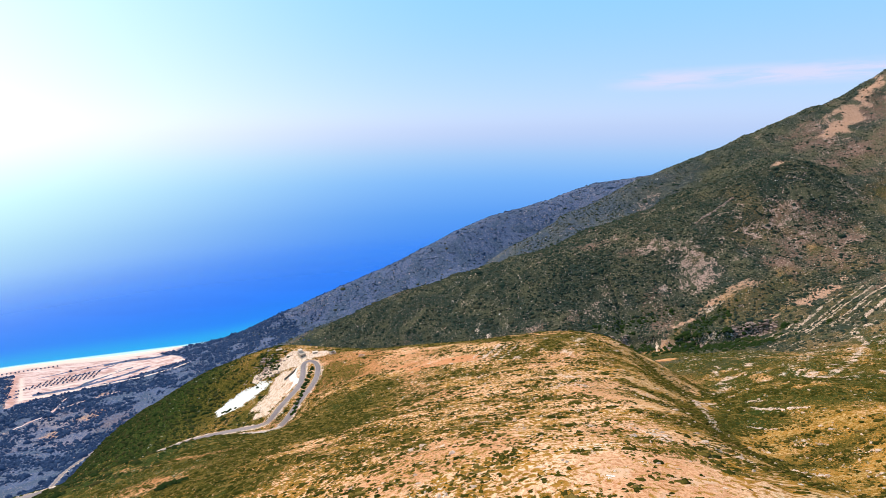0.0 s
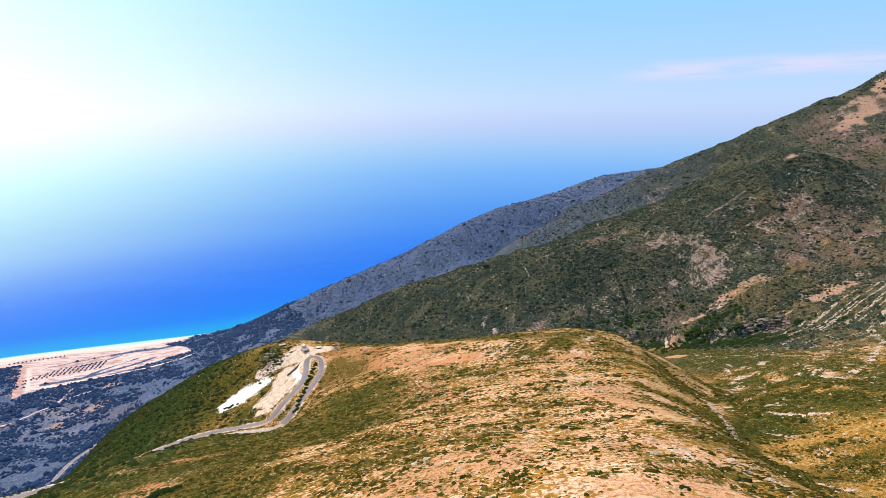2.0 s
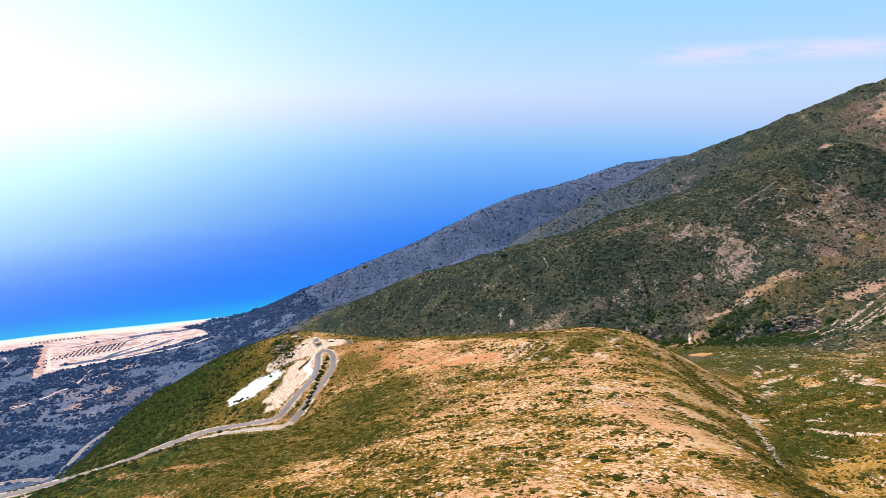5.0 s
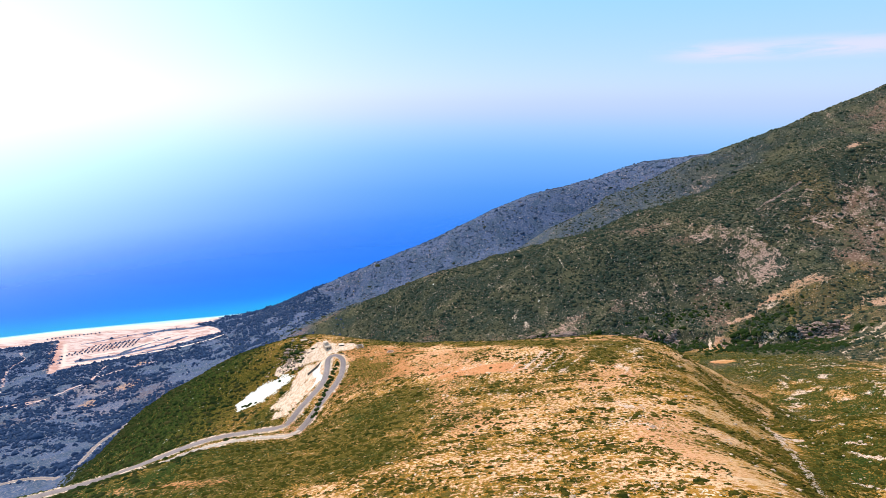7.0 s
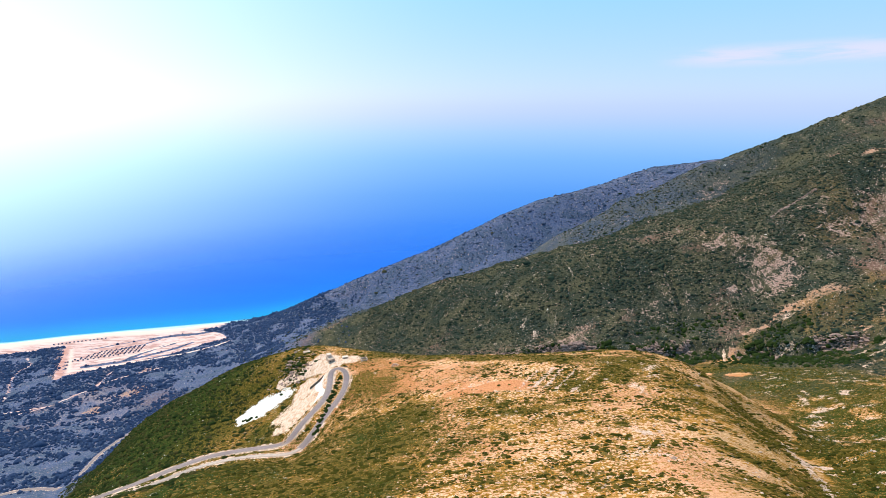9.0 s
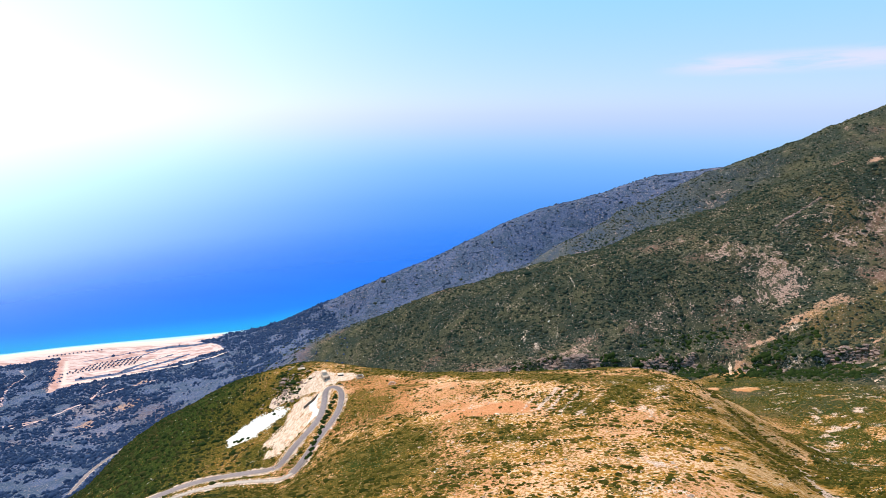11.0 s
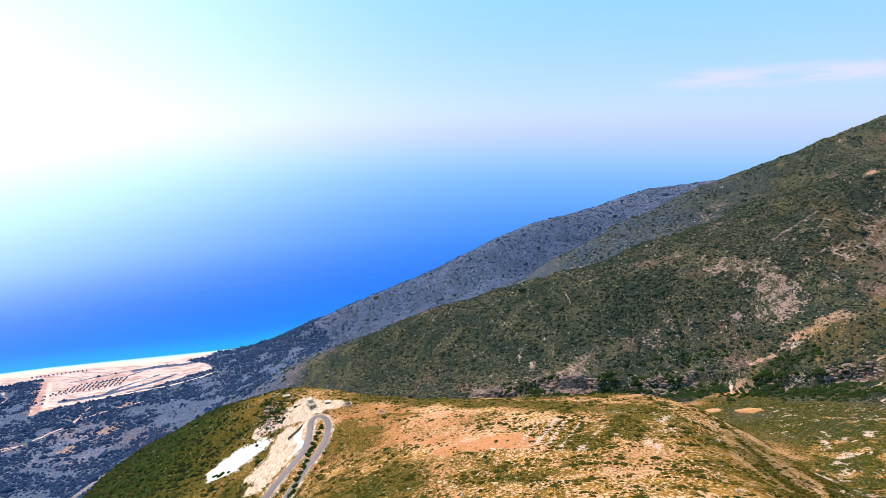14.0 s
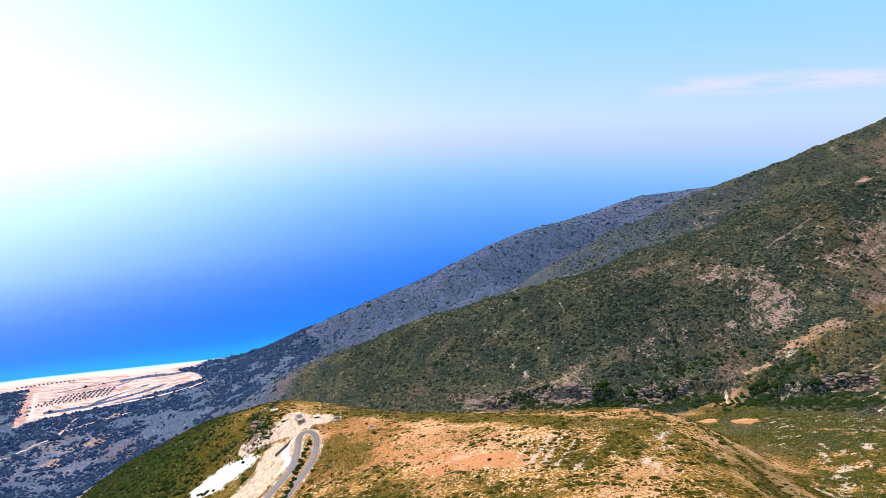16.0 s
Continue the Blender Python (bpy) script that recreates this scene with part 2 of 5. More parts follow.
SCRUB = foliage_material("spur_scrub", [(0.024, 0.030, 0.005), (0.080, 0.068, 0.010), (0.040, 0.040, 0.006), (0.150, 0.105, 0.020), (0.260, 0.165, 0.045)])
SIDE_SCRUB = foliage_material("side_scrub", [(0.046, 0.044, 0.006), (0.085, 0.068, 0.009), (0.130, 0.092, 0.014), (0.190, 0.118, 0.024)])
MAQUIS = foliage_material("mountain_scrub", [(0.022, 0.036, 0.028), (0.036, 0.056, 0.040), (0.040, 0.052, 0.038), (0.072, 0.072, 0.044), (0.096, 0.084, 0.050)])
MAQUIS_GREEN = foliage_material("slope_scrub", [(0.018, 0.032, 0.009), (0.030, 0.046, 0.011), (0.032, 0.040, 0.011), (0.052, 0.056, 0.016), (0.085, 0.066, 0.022)])
# the blue in the next two leaf colours paints in distance haze
HAZED_OLIVES = foliage_material("haze_blue_trees", [(0.036, 0.064, 0.145), (0.054, 0.090, 0.185), (0.032, 0.056, 0.130)])
HAZED_SCRUB = foliage_material("haze_blue_scrub", [(0.056, 0.086, 0.150), (0.084, 0.110, 0.184), (0.112, 0.122, 0.184)])
HILL_BUSH = foliage_material("olive_bush_leaves", [(0.056, 0.060, 0.007), (0.086, 0.084, 0.010)])
DARK_BUSH = foliage_material("dark_bush_leaves", [(0.020, 0.036, 0.010), (0.032, 0.050, 0.013)])
BARK = plain_material("grey_bark", (0.09, 0.07, 0.05), (0.16, 0.13, 0.10), 3.0)
ASPHALT = plain_material("worn_asphalt", (0.255, 0.195, 0.185), (0.35, 0.272, 0.262), 1.2, 0.9, 0.1, 0.05)
VERGE = plain_material("gravel_verge", (0.32, 0.235, 0.18), (0.54, 0.42, 0.34), 0.9)
TRACK = plain_material("dusty_lane", (0.46, 0.35, 0.29), (0.62, 0.50, 0.42), 0.8, 0.9, 0.15, 0.06)
LIMESTONE = plain_material("limestone", (0.40, 0.255, 0.175), (0.84, 0.61, 0.455), 0.7, 0.9, 0.6, 0.12)
LEDGE = plain_material("ledge_rock", (0.15, 0.092, 0.072), (0.50, 0.335, 0.27), 0.5, 0.9, 0.6, 0.10)
CONCRETE = plain_material("pale_concrete", (0.46, 0.33, 0.245), (0.62, 0.48, 0.37), 0.6, 0.85, 0.2, 0.2)
WHITEWASH = plain_material("whitewash", (0.68, 0.53, 0.42), (0.82, 0.67, 0.55), 0.7, 0.8, 0.15, 0.25)
DARKWALL = plain_material("dark_stone_wall", (0.10, 0.085, 0.07), (0.20, 0.165, 0.135), 1.5, 0.9, 0.5, 0.3)
# near-black for solid panels: the shade inside openings put into their colour
OPENING_SHADE = plain_material("painted_opening_shade", (0.012, 0.012, 0.013), (0.02, 0.02, 0.02), 1.0)


# ---- landform: crest, flank and valley lines (x, y, z) drawn out into one smooth surface ----
HILL = [  # near spur: its back, shoulders and flat end
    (50, -130, 548), (45, -40, 530), (42, 30, 520), (40, 72, 510), (60, 140, 485), (84, 224, 457), (114, 300, 443),
    (8, 74, 506), (70, 88, 503), (73, 283, 442), (-6, 323, 420), (-41, 304, 414), (-28, 346, 410), (-99, 149, 456),
    (-60, 200, 443.5), (0, 200, 457), (-62, 300, 409), (147, 325, 436), (170, 340, 419), (196, 342, 404), (222, 343, 388), (-75, 224, 430), (99, 118, 487), (111, 141, 475), (84, 84, 503.5), (75, 50, 513), (98, 84, 494), (118, 192, 460), (131, 220, 450), (148, 250, 440),
    (-172, 221, 413), (-157, 232, 413.3), (-140, 243, 413.6), (-123, 252, 413.4), (-105, 260, 411.5), (-88, 267, 406.2), (-165, 210, 418.5), (-143, 218, 423), (-187, 206, 412),
    (-150, 275, 390), (-128, 285, 391), (-107, 292, 389.5), (-88, 299, 388), (-175, 262, 392), (-200, 246, 391), (-228, 250, 377), (-250, 240, 374), (-206, 230, 397)]
BROW = [  # where the spur breaks off towards the valley and the sea
    (120, 322, 438), (78, 350, 430), (145, 386, 415), (119, 390, 415.5), (88, 388, 415.5), (33, 392, 411), (-13, 417, 398.5), (-64, 434, 391.5), (-101, 439, 390.5), (-132, 440, 387),
    (-178, 434, 366), (-216, 428, 351), (-262, 435, 322), (-312, 400, 283), (-325, 445, 266), (-385, 400, 232)]
DROP = [  # foot of that break
    (190, 430, 368), (105, 465, 366), (30, 490, 352), (-40, 520, 340), (-110, 530, 350), (-183, 555, 330), (-241, 555, 308), (-301, 555, 279), (-346, 555, 248),
    (-400, 500, 198), (-410, 620, 165), (-330, 650, 195), (-250, 660, 232), (-170, 660, 262), (-160, 395, 358),
    (-107, 324, 380), (-140, 326, 374), (-175, 318, 367), (-205, 300, 361), (-245, 275, 364), (-320, 225, 345), (-190, 360, 358), (-250, 340, 326)]
GULLY = [  # dry gully beside the spur, and the gorge that it joins
    (128, 110, 468), (142, 160, 450), (158, 215, 436), (176, 252, 419), (203, 300, 395), (242, 360, 371), (268, 400, 358), (285, 480, 334), (308, 570, 304), (364, 668, 280),
    (220, 690, 261), (73, 730, 238), (-60, 780, 200), (-200, 850, 150), (-330, 900, 105), (480, 650, 318), (610, 640, 372)]
TERRACE = [  # green shelf across the gully, its rim, and the slope beyond
    (190, 120, 474), (190, 190, 450), (240, 90, 494), (194, 250, 432), (222, 252, 434), (260, 252, 431), (240, 180, 457), (310, 250, 431), (320, 180, 460), (380, 245, 436),
    (225, 300, 394), (268, 300, 395), (312, 312, 396), (340, 335, 394), (400, 320, 402), (312, 385, 374), (385, 450, 358), (485, 450, 376), (600, 350, 445), (450, 200, 460),
    (305, 480, 341), (560, 530, 390), (435, 600, 310)]
FLANK = [  # great slope of the mountain
    (276, 858, 347), (459, 845, 390), (543, 891, 432), (695, 927, 525), (501, 691, 362), (195, 880, 328), (479, 740, 346),
    (340, 760, 300), (150, 800, 270), (0, 860, 232), (-120, 900, 190), (618, 600, 386), (757, 760, 430), (871, 900, 506), (1017, 1080, 607),
    (825, 960, 507), (664, 780, 410)]
SPUR = [  # lower spur of the mountain, in front of the far valley
    (549, 1060, 443), (358, 1030, 379), (202, 1010, 335), (89, 1010, 306), (-25, 1010, 263), (-139, 1010, 215), (-230, 1010, 177),
    (-330, 1010, 130), (495, 1034, 422), (555, 1013, 452), (607, 987, 483)]
CREST = [  # skyline of the mountain and its tail
    (1092, 1180, 702), (931, 1180, 623), (777, 1200, 556), (644, 1220, 497), (546, 1250, 459), (391, 1270, 380), (252, 1270, 297),
    (180, 1250, 255), (1300, 1180, 800)]
FAR = [  # last ridge above the sea
    (-476, 1440, 38), (-357, 1480, 84), (-197, 1500, 149), (-33, 1520, 211), (135, 1540, 290), (247, 1560, 331), (398, 1590, 364),
    (567, 1630, 407), (709, 1670, 414), (900, 1700, 430)]
FAR += [tuple((a + b) / 2 for a, b in zip(p, q)) for p, q in zip(FAR[:-1], FAR[1:])]
HOLLOW = [  # valleys between the ridges, and their hidden backs
    (535, 1112, 402), (597, 1095, 433), (655, 1070, 466),
    (360, 1120, 335), (200, 1120, 270), (80, 1130, 215), (-60, 1180, 165), (-200, 1230, 115), (-330, 1220, 85), (560, 1400, 350),
    (400, 1420, 260), (230, 1390, 215), (80, 1380, 190), (-80, 1380, 130), (-250, 1400, 75), (1092, 1380, 560), (777, 1420, 420),
    (-357, 1580, 10), (-197, 1640, 10), (135, 1720, 60), (398, 1760, 120), (709, 1850, 200)]
COAST = [  # plain and shoreline
    (-1152, 1324, 0), (-1400, 1270, 0), (-1025, 1368, 0), (-892, 1402, 0), (-651, 1462, 0), (-570, 1488, 0), (-845, 1100, 25), (-965, 1089, 25), (-549, 1272, 34),
    (-775, 854, 60), (-566, 836, 72), (-634, 685, 110), (-530, 562, 150), (-1200, 1000, 24), (-1200, 600, 90), (-900, 400, 170),
    (-600, 300, 220), (-1152, 1450, -16), (-651, 1560, -16), (-892, 1500, -16), (-420, 1000, 85), (-430, 720, 130), (-440, 1180, 60)]
BEYOND = [  # country behind and beside the view
    (0, -400, 560), (-500, -200, 330), (500, -250, 560), (1300, 200, 700), (1700, 900, 950), (-1300, -300, 240), (-350, 100, 330),
    (1700, 1900, 500), (-1700, 1250, 0), (-1700, 1500, -20), (-1700, 600, 80), (300, 20, 520), (700, 100, 520), (0, 2200, -40), (900, 2300, 0)]


def kernel(d2):
    return np.sqrt(d2 + 30.0 ** 2)


KNOTS = np.array(HILL + BROW + DROP + GULLY + TERRACE + FLANK + SPUR + CREST + FAR + HOLLOW + COAST + BEYOND, float)


def solve_land():
    n = len(KNOTS)
    d2 = ((KNOTS[:, None, :2] - KNOTS[None, :, :2]) ** 2).sum(2)
    m = np.zeros((n + 3, n + 3))
    m[:n, :n] = kernel(d2) - 1.5 * np.eye(n)
    m[:n, n], m[:n, n + 1:] = 1, KNOTS[:, :2] / 1000
    m[n, :n], m[n + 1:, :n] = 1, KNOTS[:, :2].T / 1000
    return np.linalg.solve(m, np.r_[KNOTS[:, 2], 0, 0, 0])


WEIGHTS = solve_land()


def value_noise(x, y, seed):
    xi, yi = np.floor(x).astype(np.int64), np.floor(y).astype(np.int64)
    fx, fy = x - xi, y - yi
    fx, fy = fx * fx * (3 - 2 * fx), fy * fy * (3 - 2 * fy)

    def corner(a, b):
        h = (a * 374761393 + b * 668265263 + seed * 974634777) & 0xFFFFFFFF
        h = ((h ^ (h >> 13)) * 1274126177) & 0xFFFFFFFF
        return ((h ^ (h >> 16)) & 0xFFFF) / 65535.0
    top = corner(xi, yi) * (1 - fx) + corner(xi + 1, yi) * fx
    low = corner(xi, yi + 1) * (1 - fx) + corner(xi + 1, yi + 1) * fx
    return top * (1 - fy) + low * fy


def fbm(x, y, size, octaves=4, seed=0, gain=0.5):
    """Fractal noise from about -1 to 1, its largest forms that many metres across."""
    total, amp, norm = 0.0, 1.0, 0.0
    for k in range(octaves):
        s = 2.0 ** k / size
        total = total + amp * (value_noise(x * s + 17.3 * k, y * s - 9.1 * k, seed + k) * 2 - 1)
        norm, amp = norm + amp, amp * gain
    return total / norm * 1.6


def smooth(a, b, v):
    v = np.clip((v - a) / (b - a), 0, 1)
    return v * v * (3 - 2 * v)


def land(x, y):
    """The smooth ground, without relief."""
    x, y = np.asarray(x, float), np.asarray(y, float)
    shape = x.shape
    x, y = x.ravel(), y.ravel()
    out = np.empty(len(x))
    for a in range(0, len(x), 40000):
        px, py = x[a:a + 40000], y[a:a + 40000]
        d2 = (px[:, None] - KNOTS[None, :, 0]) ** 2 + (py[:, None] - KNOTS[None, :, 1]) ** 2
        out[a:a + 40000] = kernel(d2) @ WEIGHTS[:-3] + WEIGHTS[-3] + (px * WEIGHTS[-2] + py * WEIGHTS[-1]) / 1000
    return out.reshape(shape)


def steep(x, y):
    """How far a place lies on the mountain side rather than on the spur or the plain."""
    return smooth(560, 760, y + 0.25 * x) * smooth(-420, -150, x)


def relief(x, y):
    m = steep(x, y)
    hill = fbm(x, y, 42, 4, 3) * 1.3 + fbm(x, y, 7, 3, 5) * 0.35
    rills = 1 - np.abs(fbm(x * 1.0 + 40 * fbm(x, y, 160, 2, 9), y * 0.45, 120, 3, 7))
    far = fbm(x, y, 90, 5, 11) * 3.6 - 5 * (smooth(0.55, 1.0, rills) - 0.45)
    plain = smooth(-300, -450, x) * (1 - m)
    calm = 1 - 0.6 * smooth(-120, -160, x) * smooth(330, 290, y)
    return hill * calm * (1 - m) * (1 - 0.6 * plain) + far * m * (1 - 0.75 * smooth(1330, 1450, y))


# ---- roads: centre lines (x, y, z); the ground is cut and banked to them ----
LANE_WEST = [(-86.7, 403.1, 395), (-90.1, 401.6, 394.4), (-91.4, 397.4, 393.5), (-89.4, 385, 391.6), (-88.6, 371, 390), (-91.4, 360, 388.6),
             (-96.2, 348, 387), (-100, 337, 385.6), (-103.2, 326, 383.4), (-107.5, 323.5, 381.6), (-112, 323, 380.6), (-119, 323, 379.5),
             (-138, 322, 377.3), (-156.4, 318.5, 375.2), (-171, 309, 374.4), (-183, 297, 374.5), (-195, 286, 374.8), (-208, 277.5, 374.8), (-222, 271, 374.2), (-250, 262, 372), (-290, 255, 368)]
LANE_EAST = [(-86.7, 403.1, 395), (-82.4, 401.6, 394.3), (-79, 396.5, 393.4), (-77.7, 388.8, 392.4), (-77.2, 377.2, 390.9), (-79.9, 363.8, 389.2),
             (-84.8, 349, 387.6), (-88.1, 335.2, 386), (-91.3, 322.5, 384.6), (-94, 316, 383.6)]
LOW_ROAD = [(-420, 935, 98), (-462, 880, 90), (-499, 826, 88), (-496, 750, 107), (-487, 702, 123), (-477, 660, 137), (-462, 621, 150), (-452, 588, 158), (-446, 567, 163),
            (-447, 557, 165), (-460, 556, 164), (-474, 561, 161), (-500, 567, 156), (-530, 565, 150), (-580, 545, 146), (-640, 500, 146)]
LOWER_LANE = [(-90.5, 322, 384.4), (-94, 316, 383.6), (-99, 312, 382.8), (-105, 311, 382.4), (-115, 311.2, 382), (-129, 311.3, 380.6), (-140, 310.5, 378.8), (-156.5, 306.5, 376.8),
              (-169.4, 297, 376), (-181, 287, 376), (-193, 278.5, 375.8), (-206, 269, 375.4), (-220, 262, 374.8), (-248, 253, 372.5), (-288, 246, 368.5)]      # paler lane below the other, leaving the foot of the hairpin
CLIMB = LANE_EAST[:0:-1] + LANE_WEST      # up one side, round the hairpin and down the other
ROADS = [(CLIMB, 5.6), (LOWER_LANE, 3.6), (LOW_ROAD, 4.6)]


def along(points, spacing):
    """A rounded line through the points, at even spacing."""
    p = np.array(points, float)
    for _ in range(2):
        q = np.empty((len(p) * 2, p.shape[1]))
        q[0], q[-1] = p[0], p[-1]
        q[1:-1:2], q[2:-1:2] = 0.75 * p[:-1] + 0.25 * p[1:], 0.25 * p[:-1] + 0.75 * p[1:]
        p = q
    d = np.r_[0, np.cumsum(np.linalg.norm(np.diff(p[:, :2], axis=0), axis=1))]
    s = np.linspace(0, d[-1], max(2, int(d[-1] / spacing)))
    return np.stack([np.interp(s, d, p[:, k]) for k in range(p.shape[1])], 1)


ROAD_LINES = [(along(points, 2.0), width) for points, width in ROADS]
SCARP = along([(40, 752, 0), (110, 738, 0), (174, 724, 0), (240, 716, 0), (272, 703, 0), (325, 700, 0), (352, 690, 0), (372, 668, 0), (400, 656, 0), (444, 626, 0), (500, 612, 0)], 6.0)


def nearest(line, x, y):
    """Distance to a line and the line's height there, for places near it; far places keep a large distance."""
    dist, high = np.full(x.shape, 1e3), np.zeros(x.shape)
    lo, hi = line[:, :2].min(0) - 20, line[:, :2].max(0) + 20
    sel = np.nonzero((x > lo[0]) & (x < hi[0]) & (y > lo[1]) & (y < hi[1]))[0]
    for a in range(0, len(sel), 20000):
        part_ = sel[a:a + 20000]
        d2 = (x[part_, None] - line[None, :, 0]) ** 2 + (y[part_, None] - line[None, :, 1]) ** 2
        k = d2.argmin(1)
        dist[part_], high[part_] = np.sqrt(d2[np.arange(len(k)), k]), line[k, 2]
    return dist, high


def ground(x, y):
    """The ground with its relief, rock steps, road cuttings and banks."""
    x, y = np.asarray(x, float), np.asarray(y, float)
    shape = x.shape
    x, y = x.ravel(), y.ravel()
    z = land(x, y)
    z = z + relief(x, y) * smooth(0, 14, z)
    # limestone step along the gorge
    edge = np.interp(x, SCARP[:, 0], SCARP[:, 1]) + 9 * fbm(x, y, 30, 3, 31)
    size = (11 + 9 * fbm(x, y, 60, 2, 33)) * smooth(20, 90, x) * smooth(560, 480, x)
    z = z + size * (smooth(-4, 4, y - edge) - 0.5) * (1 - smooth(10, 70, np.abs(y - edge)))
    for line, width in ROAD_LINES:
        d, high = nearest(line, x, y)
        z = z + (high - 0.12 - z) * (1 - smooth(width / 2 + 0.9, width / 2 + 6.5, d))
    return z.reshape(shape)


# ---- masks: what covers the ground where ----
def blot(x, y, cx, cy, rx, ry, turn=0.0, rough=0.35, seed=1):
    """A soft, ragged patch, 1 inside and 0 outside."""
    out = np.zeros(x.shape)
    reach = 2.2 * max(rx, ry)
    sel = (np.abs(x - cx) < reach) & (np.abs(y - cy) < reach)
    px, py = x[sel], y[sel]
    c, s = math.cos(radians(turn)), math.sin(radians(turn))
    u, v = ((px - cx) * c + (py - cy) * s) / rx, (-(px - cx) * s + (py - cy) * c) / ry
    r = np.sqrt(u * u + v * v) + rough * fbm(px, py, max(min(rx, ry), 6.0), 3, seed)
    out[sel] = 1 - smooth(0.5, 1.3, r)
    return out


def streak(x, y, a, b, radius, soft=0.5):
    """A straight soft band from a to b."""
    out = np.zeros(x.shape)
    lo, hi = np.minimum(a, b) - 2 * radius - 6, np.maximum(a, b) + 2 * radius + 6
    sel = (x > lo[0]) & (x < hi[0]) & (y > lo[1]) & (y < hi[1])
    px, py = x[sel], y[sel]
    dx, dy = b[0] - a[0], b[1] - a[1]
    t = np.clip(((px - a[0]) * dx + (py - a[1]) * dy) / (dx * dx + dy * dy), 0, 1)
    d = np.hypot(px - a[0] - t * dx, py - a[1] - t * dy) + 0.35 * radius * fbm(px, py, max(radius * 2, 4), 2, 5)
    out[sel] = 1 - smooth(radius * (1 - soft), radius * (1 + soft), d)
    return out


def trail(x, y, points, radius):
    out = np.zeros(x.shape)
    for a, b in zip(points[:-1], points[1:]):
        out = np.maximum(out, streak(x, y, a, b, radius))
    return out


def inside(x, y, corners, soft, rough=0.0):
    """1 inside a convex outline (anticlockwise), 0 outside."""
    d = np.full(x.shape, 1e9)
    for (ax, ay), (bx, by) in zip(corners, corners[1:] + corners[:1]):
        n = math.hypot(bx - ax, by - ay)
        d = np.minimum(d, ((bx - ax) * (y - ay) - (by - ay) * (x - ax)) / n)
    return smooth(-soft, soft, d + rough * fbm(x, y, 40, 3, 41))


BUILDING_GROUND = [(-841, 1091), (-758, 1119), (-665, 1203), (-548, 1268), (-556, 1292), (-630, 1370), (-780, 1420), (-1000, 1400), (-967, 1290)]
TRAILS = [
    [(-871, 964), (-907, 1027), (-941, 1067), (-966, 1121), (-971, 1167), (-1012, 1211)],
    [(-790, 900), (-756, 939), (-742, 993), (-731, 1011), (-731, 1040), (-688, 1090), (-640, 1120)],
    [(-731, 1040), (-740, 1066), (-746, 1109)],
    [(-900, 860), (-820, 905), (-756, 939)]]
BEACH_TREES = [(-889 + 9.5 * i + 7.5 * j, 1176 + 4.2 * i + 13.5 * j) for j in range(6) for i in range(15 - j)]
STRIPS = [  # long green strips between the levelled terraces
    ([(-833, 1150), (-765, 1172), (-747, 1216), (-713, 1273), (-697, 1287)], 6.0), ([(-751, 1180), (-704, 1220), (-668, 1251), (-649, 1279)], 5.0),
    ([(-708, 1181), (-662, 1207), (-615, 1236)], 3.6), ([(-777, 1332), (-729, 1353), (-671, 1359), (-630, 1374)], 7.0),
    ([(-817, 1255), (-773, 1294), (-751, 1328)], 2.6), ([(-894, 1261), (-848, 1293), (-789, 1334)], 2.0), ([(-640, 1222), (-600, 1262), (-585, 1275)], 3.5)]
BEACH_LANES = [[(-857, 1127), (-797, 1137), (-744, 1160), (-690, 1184), (-624, 1203), (-568, 1236), (-544, 1262)], [(-822, 1184), (-759, 1214), (-722, 1263), (-681, 1315)],
               [(-940, 1262), (-874, 1160), (-848, 1118)]]
STRATA = [((436 + 8 * k + 9 * math.sin(k * 2.3), 571 - 6.4 * k), (436 + 8 * k + 9 * math.sin(k * 2.3) + reach, 571 - 6.4 * k + 0.42 * reach))
          for k, reach in enumerate((60, 125, 90, 140, 70, 130, 110, 60, 120, 90, 130, 70, 100))]
RAVINE = [(784, 829), (697, 789), (620, 748), (559, 721), (510, 711), (466, 705), (388, 698)]


GULLY_LINE = ([60, 110, 160, 215, 252, 300, 360, 400, 480, 570, 668], [118, 124, 137, 159, 176, 203, 242, 268, 285, 308, 364])
CREST_LINE = ([-60, 60, 140, 224, 300, 340, 400], [40, 52, 62, 86, 116, 140, 165])
SCREE = [  # bare pinkish patches on the mountain: place, half-widths, turn, strength
    (455, 845, 38, 17, -28, 0.85), (425, 868, 22, 9, -30, 0.55), (462, 780, 15, 30, 0, 0.95), (436, 768, 26, 10, 10, 0.75), (418, 762, 16, 6, 10, 0.6), (508, 799, 10, 9, 0, 0.7),
    (594, 820, 34, 11, 0, 0.85), (582, 804, 16, 7, 0, 0.6), (577, 872, 12, 9, 30, 0.7), (634, 842, 20, 9, 0, 0.8), (185, 757, 20, 13, 40, 0.9), (60, 742, 18, 8, 0, 0.8),
    (368, 930, 26, 6, -30, 0.5), (412, 902, 24, 6, -30, 0.55), (535, 850, 20, 7, -20, 0.45), (690, 880, 40, 12, 20, 0.6), (760, 960, 46, 14, 25, 0.6), (330, 842, 18, 6, 0, 0.4),
    (640, 780, 30, 10, 15, 0.6), (545, 770, 16, 9, 0, 0.55), (300, 790, 22, 6, 10, 0.45), (250, 770, 14, 5, 20, 0.5), (840, 1010, 40, 14, 25, 0.6)]


